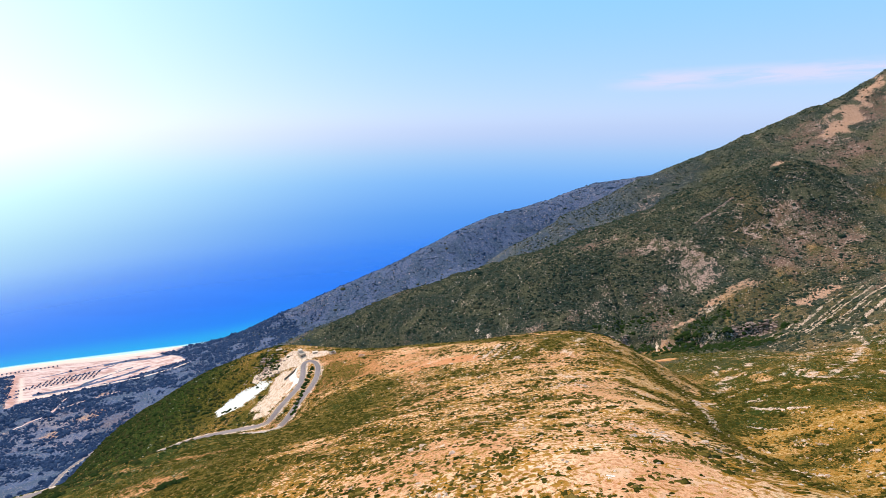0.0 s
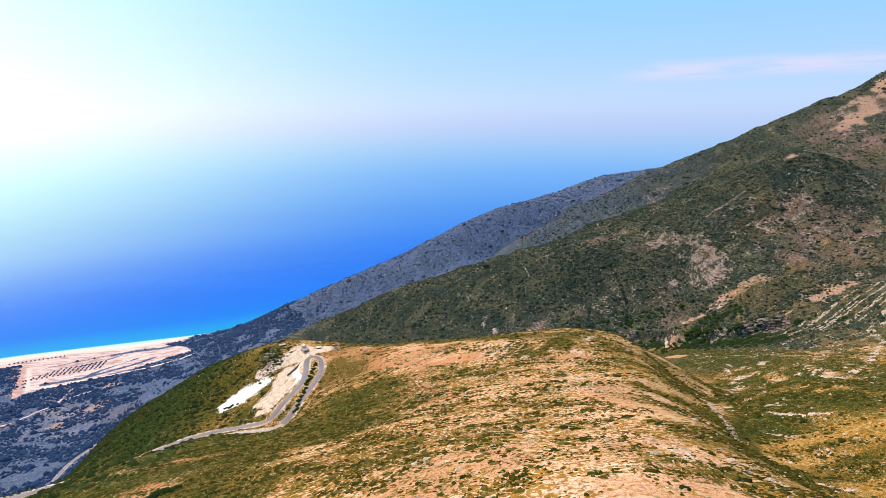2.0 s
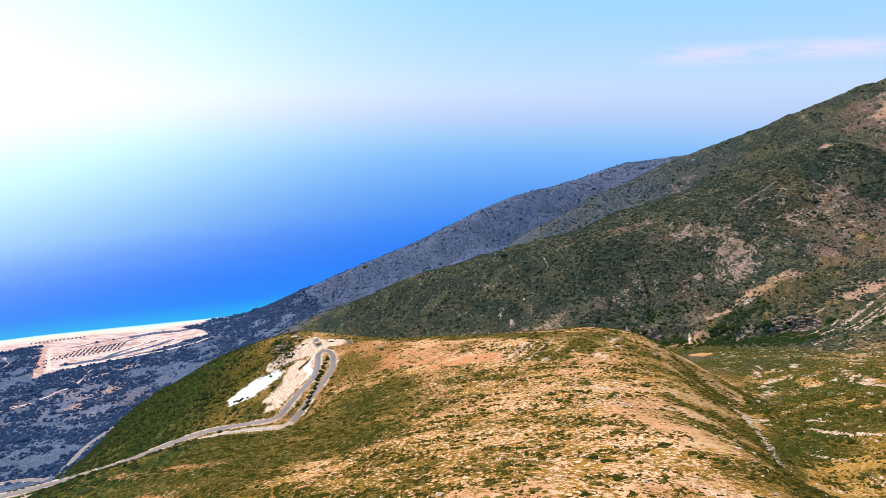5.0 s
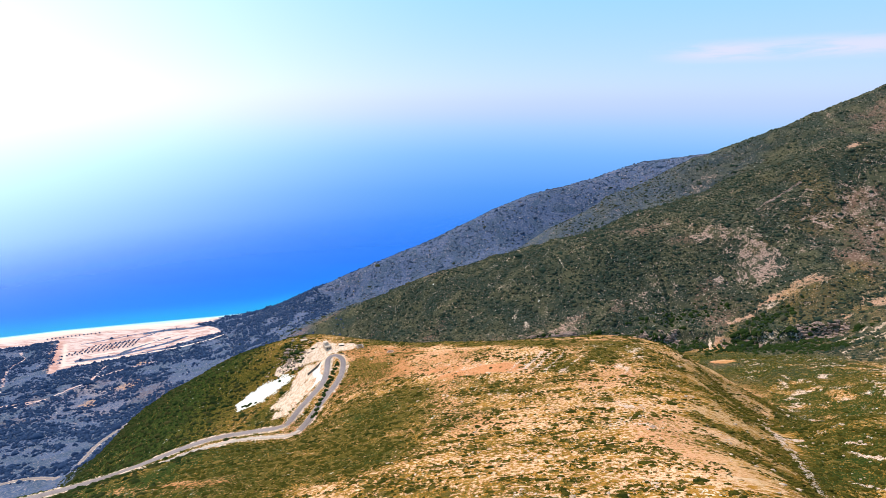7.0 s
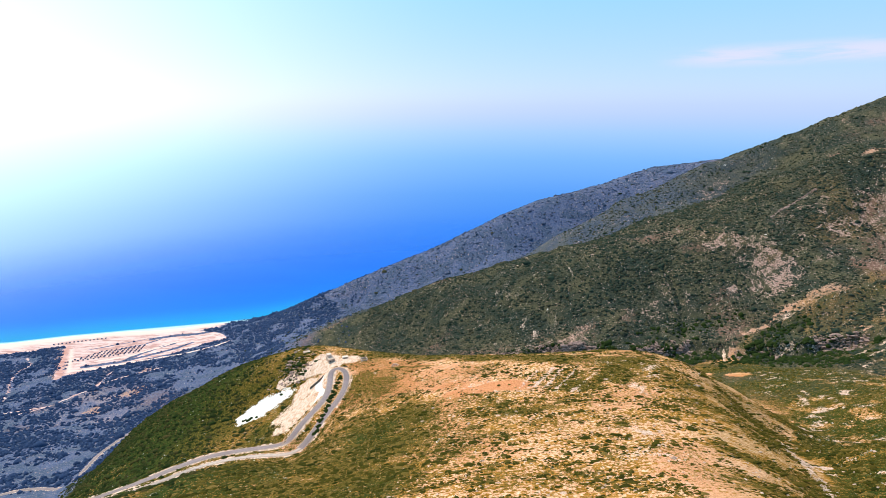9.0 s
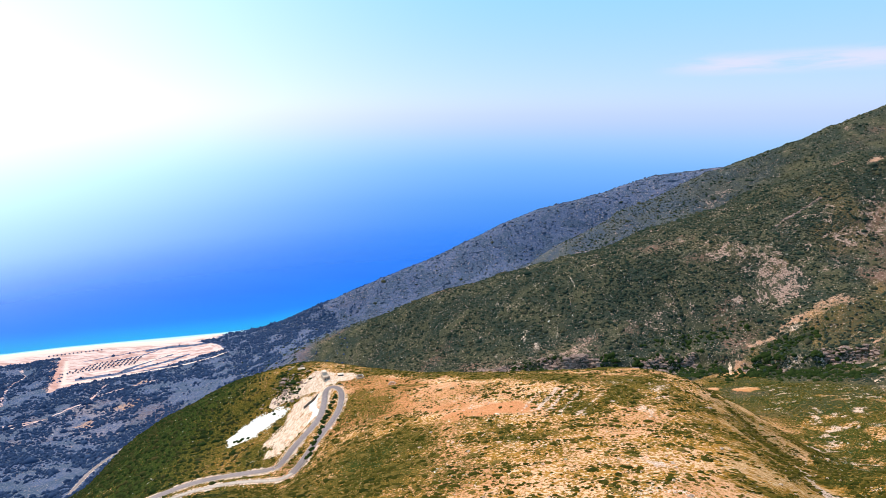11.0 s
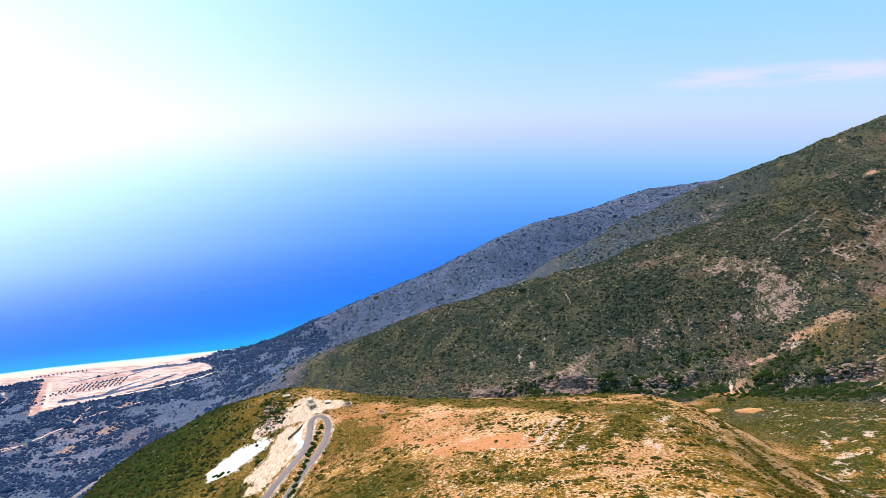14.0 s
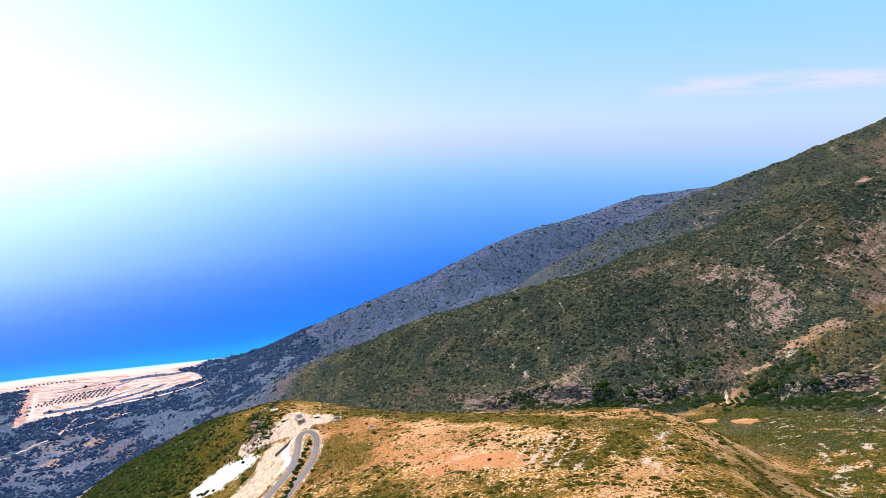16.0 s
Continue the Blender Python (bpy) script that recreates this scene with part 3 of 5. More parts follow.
def covers(x, y, z):
    m = steep(x, y)
    across = x - np.interp(y, *GULLY_LINE) + 3 * fbm(x, y, 20, 2, 74)
    east = smooth(-3, 6, across)                                    # past the gully
    side = smooth(4, 38, x - np.interp(y, *CREST_LINE)) * (1 - east) * smooth(430, 370, y)      # the spur's steep side
    shelf = east * smooth(285, 262, y)                              # the green shelf, then the slope beyond its rim
    beyond = east * smooth(270, 292, y)
    drift = fbm(x * 0.55, y * 1.5, 26, 3, 75)
    plain = smooth(-385, -425, x + 0.5 * (y - 555) * (y > 555)) * (1 - m)
    limit = np.interp(x, [-500, 200, 300, 388, 466, 559, 697, 784, 900, 1200], [590, 600, 640, 690, 703, 721, 789, 829, 880, 1000]) + 12 * fbm(x, y, 40, 3, 45)
    rise = smooth(-12, 12, y - limit)
    broad, patch = fbm(x, y, 70, 3, 21), fbm(x, y, 22, 3, 22)
    # the spur: bare pale back, green west shoulder, green shelf across the gully
    back = smooth(95, 45, np.abs(x - 30 - 0.12 * (y - 80)))
    scrub = 0.54 - 0.11 * back * smooth(330, 200, y) - 0.05 * back * smooth(190, 130, y) + 0.13 * broad + 0.14 * patch
    scrub = scrub + 0.27 * np.maximum(smooth(-35, -80, x - 0.12 * (y - 150)), smooth(0, -40, x - 0.12 * (y - 150)) * smooth(140, 190, y)) * smooth(350, 280, y) + (-0.04 + 0.40 * fbm(x * 0.5, y * 1.6, 30, 3, 76)) * side
    scrub = scrub + shelf * (-0.06 + 0.34 * drift + 0.34 * smooth(160, 192, y + 10 * drift)) + beyond * (0.30 + 0.30 * fbm(x, y, 34, 3, 28) + 0.55 * fbm(x, y, 10, 3, 64) - 0.22 * blot(x, y, 340, 345, 46, 26, 30, 0.9))
    scrub = scrub - 0.42 * shelf * blot(x, y, 222, 214, 26, 7, -40, 0.4) - 0.16 * smooth(9, 3, np.abs(y - 252 + 4 * drift)) * east * smooth(330, 300, x) - 0.45 * blot(x, y, 118, 108, 9, 7, 0, 0.5)
    scrub = scrub - 0.20 * blot(x, y, 20, 345, 72, 42, -20) - 0.18 * blot(x, y, -46, 400, 36, 18, -15) + 0.25 * blot(x, y, -66, 388, 9, 16) + 0.16 * blot(x, y, -125, 345, 14, 26) + 0.2 * blot(x, y, -62, 372, 22, 30) + 0.36 * smooth(-140, -205, x) + 0.3 * smooth(395, 450, y) * smooth(-20, 40, x) * smooth(260, 180, x)
    scrub = scrub + 0.32 * trail(x, y, [(-13, 410), (33, 386), (76, 347), (116, 322)], 11) + 0.55 * blot(x, y, 71, 294, 10, 9) + 0.3 * blot(x, y, 59, 76, 9, 12) + 0.4 * blot(x, y, 97, 307, 12, 16) + 0.35 * blot(x, y, 44, 264, 16, 7)
    scrub = scrub + 0.42 * blot(x, y, 350, 570, 110, 70, 20, 0.4) + 0.2 * blot(x, y, 300, 440, 60, 34) - 0.2 * blot(x, y, -39, 318, 14, 9) - 0.30 * blot(x, y, 28, 307, 26, 13, -18, 0.4) - 0.15 * blot(x, y, 148, 298, 12, 24) - 0.28 * blot(x, y, -104, 152, 22, 9, -25, 0.5) - 0.22 * blot(x, y, -99, 190, 18, 6, -20, 0.5) - 0.22 * blot(x, y, -130, 200, 16, 6, -20, 0.5)
    behind = np.interp(x, [-400, -25, 202, 358, 549, 700], [1010, 1010, 1010, 1030, 1060, 1120])    # back of the lower spur
    wood = 0.66 + 0.30 * fbm(x, y, 130, 4, 23) + 0.12 * fbm(x, y, 35, 3, 24)
    wood = wood - 0.16 * smooth(0.1, 0.7, fbm(x, y, 48, 3, 62)) * smooth(60, 300, x)
    wood = wood - 0.30 * blot(x, y, 361, 917, 60, 14, 15, 0.6) + 0.25 * blot(x, y, 180, 860, 190, 80, 0, 0.4)
    wood = wood - 0.10 * smooth(1420, 1540, y) * smooth(0.0, 0.5, fbm(x, y, 60, 3, 27)) + 0.25 * blot(x, y, 388, 650, 45, 16) + 0.3 * smooth(700, 640, y) * smooth(600, 420, x)
    wood = wood + 0.14 * plain + 0.12 * plain * smooth(980, 880, y) - 0.30 * plain * smooth(0.1, 0.7, fbm(x, y, 55, 3, 29)) - 0.35 * blot(x, y, -430, 830, 50, 90, 20)
    bare = np.maximum(blot(x, y, 309, 555, 14, 17, 0, 0.5), 0.9 * blot(x, y, 284, 577, 10, 12, 0, 0.5))
    scrub = np.maximum(scrub, 0.48 * beyond) * (1 - bare)
    earth = 0.62 * smooth(0.05, 0.55, fbm(x, y, 45, 3, 25)) + 1.5 * blot(x, y, 28, 307, 26, 13, -18, 0.4) + 0.8 * blot(x, y, 148, 298, 13, 24) + 0.7 * blot(x, y, -104, 152, 22, 9, -25, 0.5) + 0.6 * blot(x, y, -99, 190, 18, 6, -20, 0.5) + 0.6 * blot(x, y, -130, 200, 16, 6, -20, 0.5) + 0.75 * blot(x, y, -20, 352, 75, 26, -28, 0.5)
    seaward = smooth(-108, -124, x) * smooth(300, 330, y) * smooth(-260, -200, x)
    earth = earth * (1 - 0.85 * east) * (1 - 0.65 * side) * (1 - 0.8 * seaward)
    scrub = scrub + 0.26 * seaward + 0.10 * smooth(-75, -60, x) * smooth(340, 370, y) * smooth(-10, -30, x) + 0.30 * blot(x, y, -66, 378, 10, 9, 0, 0.6) + 0.35 * blot(x, y, -50, 372, 12, 4, -20, 0.5) + 0.35 * blot(x, y, -38, 392, 10, 3, -20, 0.5) + 0.3 * blot(x, y, -22, 384, 10, 3, -20, 0.5)
    earth = earth + 1.0 * blot(x, y, -50, 402, 42, 20, -15, 0.4) + 1.2 * blot(x, y, 308, 553, 16, 11) + 0.8 * blot(x, y, 285, 575, 12, 9) + 0.9 * blot(x, y, 118, 108, 12, 9)
    scree = np.zeros(x.shape)
    for cx, cy, rx, ry, turn, much in SCREE:
        scree = np.maximum(scree, 0.62 * much * blot(x, y, cx, cy, rx * 1.4, ry * 1.4, turn, 0.9))
    scree = np.maximum(scree, 0.40 * smooth(0.2, 0.95, fbm(x, y, 55, 4, 77)) * m * smooth(120, 320, x) * smooth(1250, 1150, y))
    bare_red = 0.56 * blot(x, y, 482, 706, 36, 11, -12, 0.9) + 0.45 * blot(x, y, 440, 712, 26, 6, 8, 0.9) + 0.80 * blot(x, y, 404, 698, 18, 5, 0, 0.8) + 0.75 * blot(x, y, 960, 1105, 95, 24, 30, 0.9) + 0.7 * blot(x, y, 890, 1066, 30, 12, 20, 0.9)
    bare_red = bare_red + 0.7 * blot(x, y, 686, 926, 18, 8) + 1.0 * blot(x, y, 366, 668, 10, 9) + 0.6 * blot(x, y, -655, 906, 14, 16, 0, 0.6) + 0.6 * blot(x, y, -663, 1116, 20, 12, 0, 0.6)
    bare_red = bare_red + 0.5 * streak(x, y, (-856, 1086), (-985, 1280), 6) + 0.55 * blot(x, y, -629, 993, 22, 30, 0, 0.8) + 0.7 * blot(x, y, 560, 640, 60, 14, 15, 0.8)
    # limestone: strata on the far slope, the gorge step, the crest of the spur
    stone = np.zeros(x.shape)
    for a, b in STRATA:
        stone = np.maximum(stone, 0.72 * streak(x, y, a, b, 0.9) * smooth(-0.5, 0.1, fbm(x, y, 24, 2, 63)))
    edge = np.interp(x, SCARP[:, 0], SCARP[:, 1])
    stone = stone + (0.20 + 0.26 * fbm(x, y, 30, 3, 43)) * smooth(13, 4, np.abs(y - edge)) * (1 - 0.5 * smooth(410, 460, x)) * smooth(30, 90, x) * smooth(540, 470, x)
    stone = stone + 0.52 * blot(x, y, 66, 88, 4, 12, 15, 0.6) + 0.40 * blot(x, y, 58, 120, 4, 9, 15, 0.6) + 0.45 * blot(x, y, 80, 78, 4, 10, 20, 0.6) + 0.20 * blot(x, y, 116, 308, 4, 22, 10, 0.6)
    stone = stone + 0.75 * streak(x, y, (48, 298), (64, 327), 1.6) + 0.7 * streak(x, y, (53, 294), (69, 324), 1.3) + 0.6 * streak(x, y, (58, 290), (76, 320), 1.2) + 0.55 * streak(x, y, (40, 300), (54, 326), 1.2) + 0.45 * streak(x, y, (65, 284), (92, 318), 1.2)
    stone = stone + (0.42 + 0.25 * fbm(x, y, 12, 2, 46)) * trail(x, y, [(474, 470), (455, 440), (420, 410), (385, 378), (345, 346)], 3.0) + (0.2 + 0.25 * fbm(x, y, 30, 2, 49)) * trail(x, y, RAVINE, 5.0) + 0.52 * trail(x, y, [(178, 276), (166, 246), (158, 222), (149, 200), (137, 170)], 2.6) + 0.7 * blot(x, y, 170, 238, 7, 5) + 0.7 * blot(x, y, 246, 366, 7, 9)
    for a, b in (((180, 211), (185, 196)), ((189, 195), (194, 189)), ((166, 232), (170, 226)), ((160, 186), (168, 178)), ((186, 222), (190, 214)), ((137, 128), (150, 122)), ((110, 92), (124, 86)), ((328, 330), (322, 352)), ((318, 356), (326, 364)), ((286, 414), (296, 440)), ((300, 432), (306, 450)), ((420, 526), (424, 536))):
        stone = np.maximum(stone, 0.66 * streak(x, y, a, b, 1.25))
    stone = stone + 0.7 * trail(x, y, [(508, 877), (530, 888), (552, 898)], 1.6) + 0.6 * streak(x, y, (562, 897), (593, 906), 1.4) + (0.42 * smooth(0.3, 0.9, fbm(x, y, 18, 3, 37)) + 0.50 * smooth(0.3, 0.8, fbm(x, y, 6, 2, 65))) * east * (0.45 + 0.55 * beyond) * (1 - m)
    stone = stone + 0.22 * smooth(0.3, 0.9, fbm(x, y, 30, 3, 35)) * m + 0.35 * back * smooth(0.3, 0.8, fbm(x, y, 16, 3, 36))
    for a, b in (((268, 869), (277, 841)), ((408, 774), (380, 760)), ((352, 722), (348, 704)), ((502, 657), (479, 648)), ((196, 899), (199, 873)), ((460, 715), (431, 705)), ((259, 690), (278, 707)), ((554, 722), (526, 708))):
        stone = np.maximum(stone, 0.5 * streak(x, y, a, b, 1.0))
    # pale rim along the lower spur's crest: its lit edge put into the stone mask
    stone = stone + (0.16 + 0.3 * fbm(x, y, 16, 2, 66)) * smooth(8, 2, np.abs(y - behind)) * smooth(-100, 50, x) * smooth(600, 500, x)
    stone = stone + (0.10 + 0.3 * fbm(x, y, 9, 2, 68)) * trail(x, y, [(119, 318), (105, 287), (88, 242), (70, 188)], 7)
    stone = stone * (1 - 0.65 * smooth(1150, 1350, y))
    # cuttings round the hairpin and along the roads
    cutting = np.zeros(x.shape)
    for line, width in ROAD_LINES:
        d, _ = nearest(line, x.ravel(), y.ravel())
        cutting = np.maximum(cutting, 0.47 * smooth(width / 2 + 2.6, width / 2 + 0.6, d.reshape(x.shape)))
    cutting = np.maximum(cutting, 0.66 * streak(x, y, (-102, 394), (-113, 350), 13, 0.5))
    cutting = np.maximum(cutting, 0.9 * blot(x, y, -104, 420, 18, 15, 0, 0.4))
    cutting = np.maximum(cutting, 0.75 * blot(x, y, -129, 414, 10, 9, 0, 0.5))
    cutting = np.maximum(cutting, 0.68 * blot(x, y, -84, 425, 16, 9, 0, 0.4))
    cutting = np.maximum(cutting, 0.60 * streak(x, y, (357, 680), (344, 652), 2.0))
    cutting = np.maximum(cutting, 0.62 * streak(x, y, (-86, 390), (-89, 345), 2.5))
    cutting = cutting * (1 - 0.85 * trail(x, y, [(-83.4, 396), (-83, 376), (-88, 352), (-94, 328)], 2.6))
    white = np.maximum(streak(x, y, (-130, 399), (-152, 391), 10.5, 0.45), streak(x, y, (-142, 394), (-160, 391), 5.0, 0.3))
    white = np.maximum(white, 0.95 * streak(x, y, (-98.5, 395), (-94.5, 372), 3.4, 0.4))
    # beach and building ground
    sand = np.maximum(inside(x, y, BUILDING_GROUND, 5, 5),
                      smooth(9.5, 7.5, z + 1.2 * fbm(x, y, 30, 2, 39)) * smooth(-590, -680, x))
    sand = np.maximum(sand, trail(x, y, [(-850, 1085), (-970, 1290)], 7) * 0.8)
    for line, r in STRIPS:
        sand = sand * (1 - 0.97 * trail(x, y, line, 1.3 * r))
    packed = np.zeros(x.shape)
    for line in BEACH_LANES:
        packed = np.maximum(packed, trail(x, y, line, 4.0))
    sand = np.maximum(sand, packed)
    packed = np.maximum(packed, smooth(6.0, 2.5, z) * sand)
    for line in TRAILS:
        sand = np.maximum(sand, 0.72 * trail(x, y, line, 3.2))
    turf = np.clip(0.9 * shelf + 0.30 * beyond + 0.55 * side, 0, 0.92) * (1 - 0.5 * smooth(0.2, 0.7, fbm(x, y, 24, 3, 69)))
    # the blue tint over plain and far ridge stands for distance haze
    # thicker scrub and tint behind the lower spur also paint its shady hollow
    return {"dry": turf, "lush": np.clip(smooth(-150, -215, x + 25 * patch) + shelf * (0.1 + 0.75 * smooth(165, 200, y + 14 * drift)) + beyond * (0.85 + 0.6 * drift) + 0.9 * blot(x, y, 350, 560, 120, 80, 20) + 0.55 * smooth(330, 480, x) * smooth(430, 520, y) + (0.50 + 0.6 * fbm(x, y, 30, 3, 50)) * np.maximum(smooth(-25, -80, x), smooth(5, -45, x) * smooth(140, 190, y)) * smooth(335, 270, y) + 0.35 * smooth(0.15, 0.6, patch), 0, 1), "brown": np.clip(0.55 * smooth(280, 520, x + 60 * fbm(x, y, 80, 3, 47)) * smooth(1040, 880, y) * smooth(-0.2, 0.5, fbm(x, y, 40, 3, 78)), 0, 1), "scree": scree, "pale": np.clip(plain * (0.50 * blot(x, y, -640, 930, 170, 110, 20, 0.5) + 0.36 * blot(x, y, -480, 1180, 60, 80, 0, 0.6) + 0.26 * smooth(0.2, 0.8, fbm(x, y, 60, 3, 81))) + 0.30 * smooth(1390, 1450, y) * smooth(-0.1, 0.6, fbm(x, y, 90, 3, 82)), 0, 1), "scrub": np.clip(scrub, 0, 0.78 + 0.16 * smooth(-110, -150, x)), "wood": np.clip(wood + 0.22 * smooth(10, 50, y - behind) * smooth(700, 560, x), 0.48, 1), "mountain": np.clip(np.maximum(np.maximum(rise, plain), smooth(-40, 60, y - 430 - 0.1 * (x - 250)) * smooth(215, 260, x) * np.clip(0.86 * smooth(330, 460, x + 0.3 * (y - 500)) + 0.10 + 0.45 * fbm(x, y, 30, 4, 48), 0.05, 0.97) * (1 - bare)), 0, 1), "flank": side, "hazed_heath": np.clip(np.maximum(smooth(1275, 1390, y), 0.30 * smooth(10, 60, y - behind) * smooth(760, 380, x)) + 0.9 * np.maximum(plain, smooth(-240, -330, x) * smooth(580, 640, y)), 0, 1), "earth": np.clip(earth, 0, 1),
            "red": np.clip(bare_red, 0, 1), "stone": np.clip(stone, 0, 1), "cutting": cutting, "white": white, "sand": sand, "packed": np.clip(packed, 0, 1), "pink": trail(x, y, [(-965, 1280), (-896, 1163), (-845, 1085)], 9)}


def grid_mesh(name, xs, ys, zs, floor=-1e9):
    nx, ny = len(xs), len(ys)
    gx, gy = np.meshgrid(xs, ys)
    co = np.stack([gx, gy, zs], 2).reshape(-1, 3).astype(np.float32)
    i = (np.arange(ny - 1)[:, None] * nx + np.arange(nx - 1)[None, :]).ravel()
    faces = np.stack([i, i + 1, i + 1 + nx, i + nx], 1)
    return raw_mesh(name, co, faces[(co[faces, 2] > floor).any(1)])


def raw_mesh(name, co, faces, shade=True):
    """A mesh from arrays: places and faces of one size."""
    faces = np.asarray(faces, np.int32)
    me = bpy.data.meshes.new(name)
    me.vertices.add(len(co))
    me.vertices.foreach_set("co", np.asarray(co, np.float32).ravel())
    me.loops.add(faces.size)
    me.loops.foreach_set("vertex_index", faces.ravel())
    me.polygons.add(len(faces))
    me.polygons.foreach_set("loop_start", np.arange(len(faces), dtype=np.int32) * faces.shape[1])
    me.update(calc_edges=True)
    me.polygons.foreach_set("use_smooth", np.full(len(faces), shade))
    return me


def steps(*stretches):
    """Grid lines: (from, to, spacing) one after another."""
    return np.concatenate([np.arange(a, b, d) for a, b, d in stretches] + [[stretches[-1][1]]])


# ---- the ground, one sheet ----
xs = steps((-1700, -1100, 14), (-1100, -500, 6), (-500, -170, 3.2), (-170, 260, 1.5), (260, 640, 3), (640, 1200, 5), (1200, 1800, 20))
ys = steps((-420, -60, 8), (-60, 460, 1.5), (460, 760, 2.8), (760, 1400, 4.5), (1400, 1750, 7), (1750, 2300, 20))
gx, gy = np.meshgrid(xs, ys)
gz = ground(gx, gy)
COVERS = covers(gx, gy, gz)
me = grid_mesh("ground", xs, ys, gz, -5.0)   # the sea bed ends under the shallows
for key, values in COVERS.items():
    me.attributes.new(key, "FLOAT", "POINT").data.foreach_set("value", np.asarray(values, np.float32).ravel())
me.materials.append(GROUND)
tagged(new("ground", me), "dry rocky hillsides with olive green scrub above the coast", "ground", kind="structure")

# ---- the sea ----
sx = steps((-4800, -1700, 100), (-1700, 0, 12), (0, 4800, 120))
sy = steps((900, 1250, 60), (1250, 1900, 8), (1900, 4800, 100))
hx, hy = np.meshgrid(sx, sy)
shore_y = np.interp(hx, [-1700, -1152, -1025, -892, -651, -570, -476, -200], [1255, 1324, 1368, 1402, 1462, 1488, 1545, 1660])
me = grid_mesh("water", sx, sy, np.zeros_like(hx))
me.attributes.new("depth", "FLOAT", "POINT").data.foreach_set("value", np.clip((hy - shore_y) / 420, 0, 1).astype(np.float32).ravel())
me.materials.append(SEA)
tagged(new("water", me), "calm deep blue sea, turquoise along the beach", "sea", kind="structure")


# ---- roads ----
def ribbon(line, profile):
    """A strip along the line: profile is pairs of (sideways, up), left to right."""
    way = np.gradient(line[:, :2], axis=0)
    way /= np.linalg.norm(way, axis=1)[:, None]
    side = np.stack([way[:, 1], -way[:, 0]], 1)
    rows = [np.c_[line[:, :2] + side * s, line[:, 2] + h] for s, h in profile]
    co = np.stack(rows, 1).reshape(-1, 3)
    k = len(profile)
    i = (np.arange(len(line) - 1)[:, None] * k + np.arange(k - 1)[None, :]).ravel()
    return co, np.stack([i, i + k, i + k + 1, i + 1], 1)


def road(name, line, width, label, mat=ASPHALT):
    h = width / 2
    co, faces = ribbon(line, [(-h, -0.25), (-h, 0.05), (-h * 0.5, 0.09), (0, 0.11), (h * 0.5, 0.09), (h, 0.05), (h, -0.25)])
    me = raw_mesh(name, co, faces)
    me.materials.append(mat)
    ob = tagged(new(name, me), label, "road", kind="structure")
    for s in (-1, 1):
        co, faces = ribbon(line, [(s * (h + 0.02), -0.3), (s * (h + 0.02), 0.07), (s * (h + 0.45), 0.03), (s * (h + 0.8), -0.35)])
        me = raw_mesh("verge", co, faces if s > 0 else faces[:, ::-1])
        me.materials.append(VERGE)
        new("verge", me).parent = ob


low = along(LOW_ROAD, 1.5)
climb = along(CLIMB, 1.5)
road("road_1", climb, 3.5, "grey asphalt mountain road curving round a tight hairpin")
road("road_2", low, 3.4, "pale grey road along the foot of the hill")
road("road_3", along(LOWER_LANE, 1.5), 1.9, "pale dusty lane branching off below the hairpin", TRACK)


# ---- helpers for things ----
def part(name, bm, mat, parent, label="", shade=False):
    """Links a bmesh as one mesh object under a thing or a part."""
    me = bpy.data.meshes.new(name)
    for f in bm.faces:
        f.smooth = shade
    bm.to_mesh(me)
    bm.free()
    me.materials.append(mat)
    ob = new(name, me)
    ob.parent = parent
    if label:
        tagged(ob, label)
    return ob


def thing(name, m, label, category, group="", kind=""):
    ob = new(name)
    ob.matrix_basis = m
    return tagged(ob, label, category, group, kind)


def box(sx, sy, sz, at=(0, 0, 0), bevel=0.0, wear=0.0, seed=0):
    """A block standing on at, with worn edges."""
    bm = bmesh.new()
    bmesh.ops.create_cube(bm, size=1.0, matrix=Matrix.LocRotScale((at[0], at[1], at[2] + sz / 2), None, (sx, sy, sz)))
    if bevel:
        bmesh.ops.bevel(bm, geom=bm.edges[:], offset=bevel, segments=2, affect="EDGES")
    if wear:
        for v in bm.verts:
            v.co += wear * Vector(noise.noise_vector(v.co * 0.7 + Vector((seed, 0, 0))))
    return bm


def high(x, y):
    return float(ground(np.array([x]), np.array([y]))[0])


def blob(seed, level, flat, ragged):
    """A ragged clump, its foot at zero: places and triangles."""
    bm = bmesh.new()
    bmesh.ops.create_icosphere(bm, subdivisions=level, radius=1.0)
    for v in bm.verts:
        v.co *= 1 + ragged * noise.noise(v.co * 1.9 + Vector((seed * 7.1, 3.3, seed)))
        v.co.z = max(v.co.z, -0.25) * flat
    bm.verts.ensure_lookup_table()
    low = -0.249 * flat
    bmesh.ops.delete(bm, geom=[f for f in bm.faces if all(v.co.z <= low for v in f.verts)], context="FACES")
    bm.verts.index_update()
    co = np.array([v.co[:] for v in bm.verts])
    tri = np.array([[v.index for v in f.verts] for f in bm.faces])
    bm.free()
    return co, tri


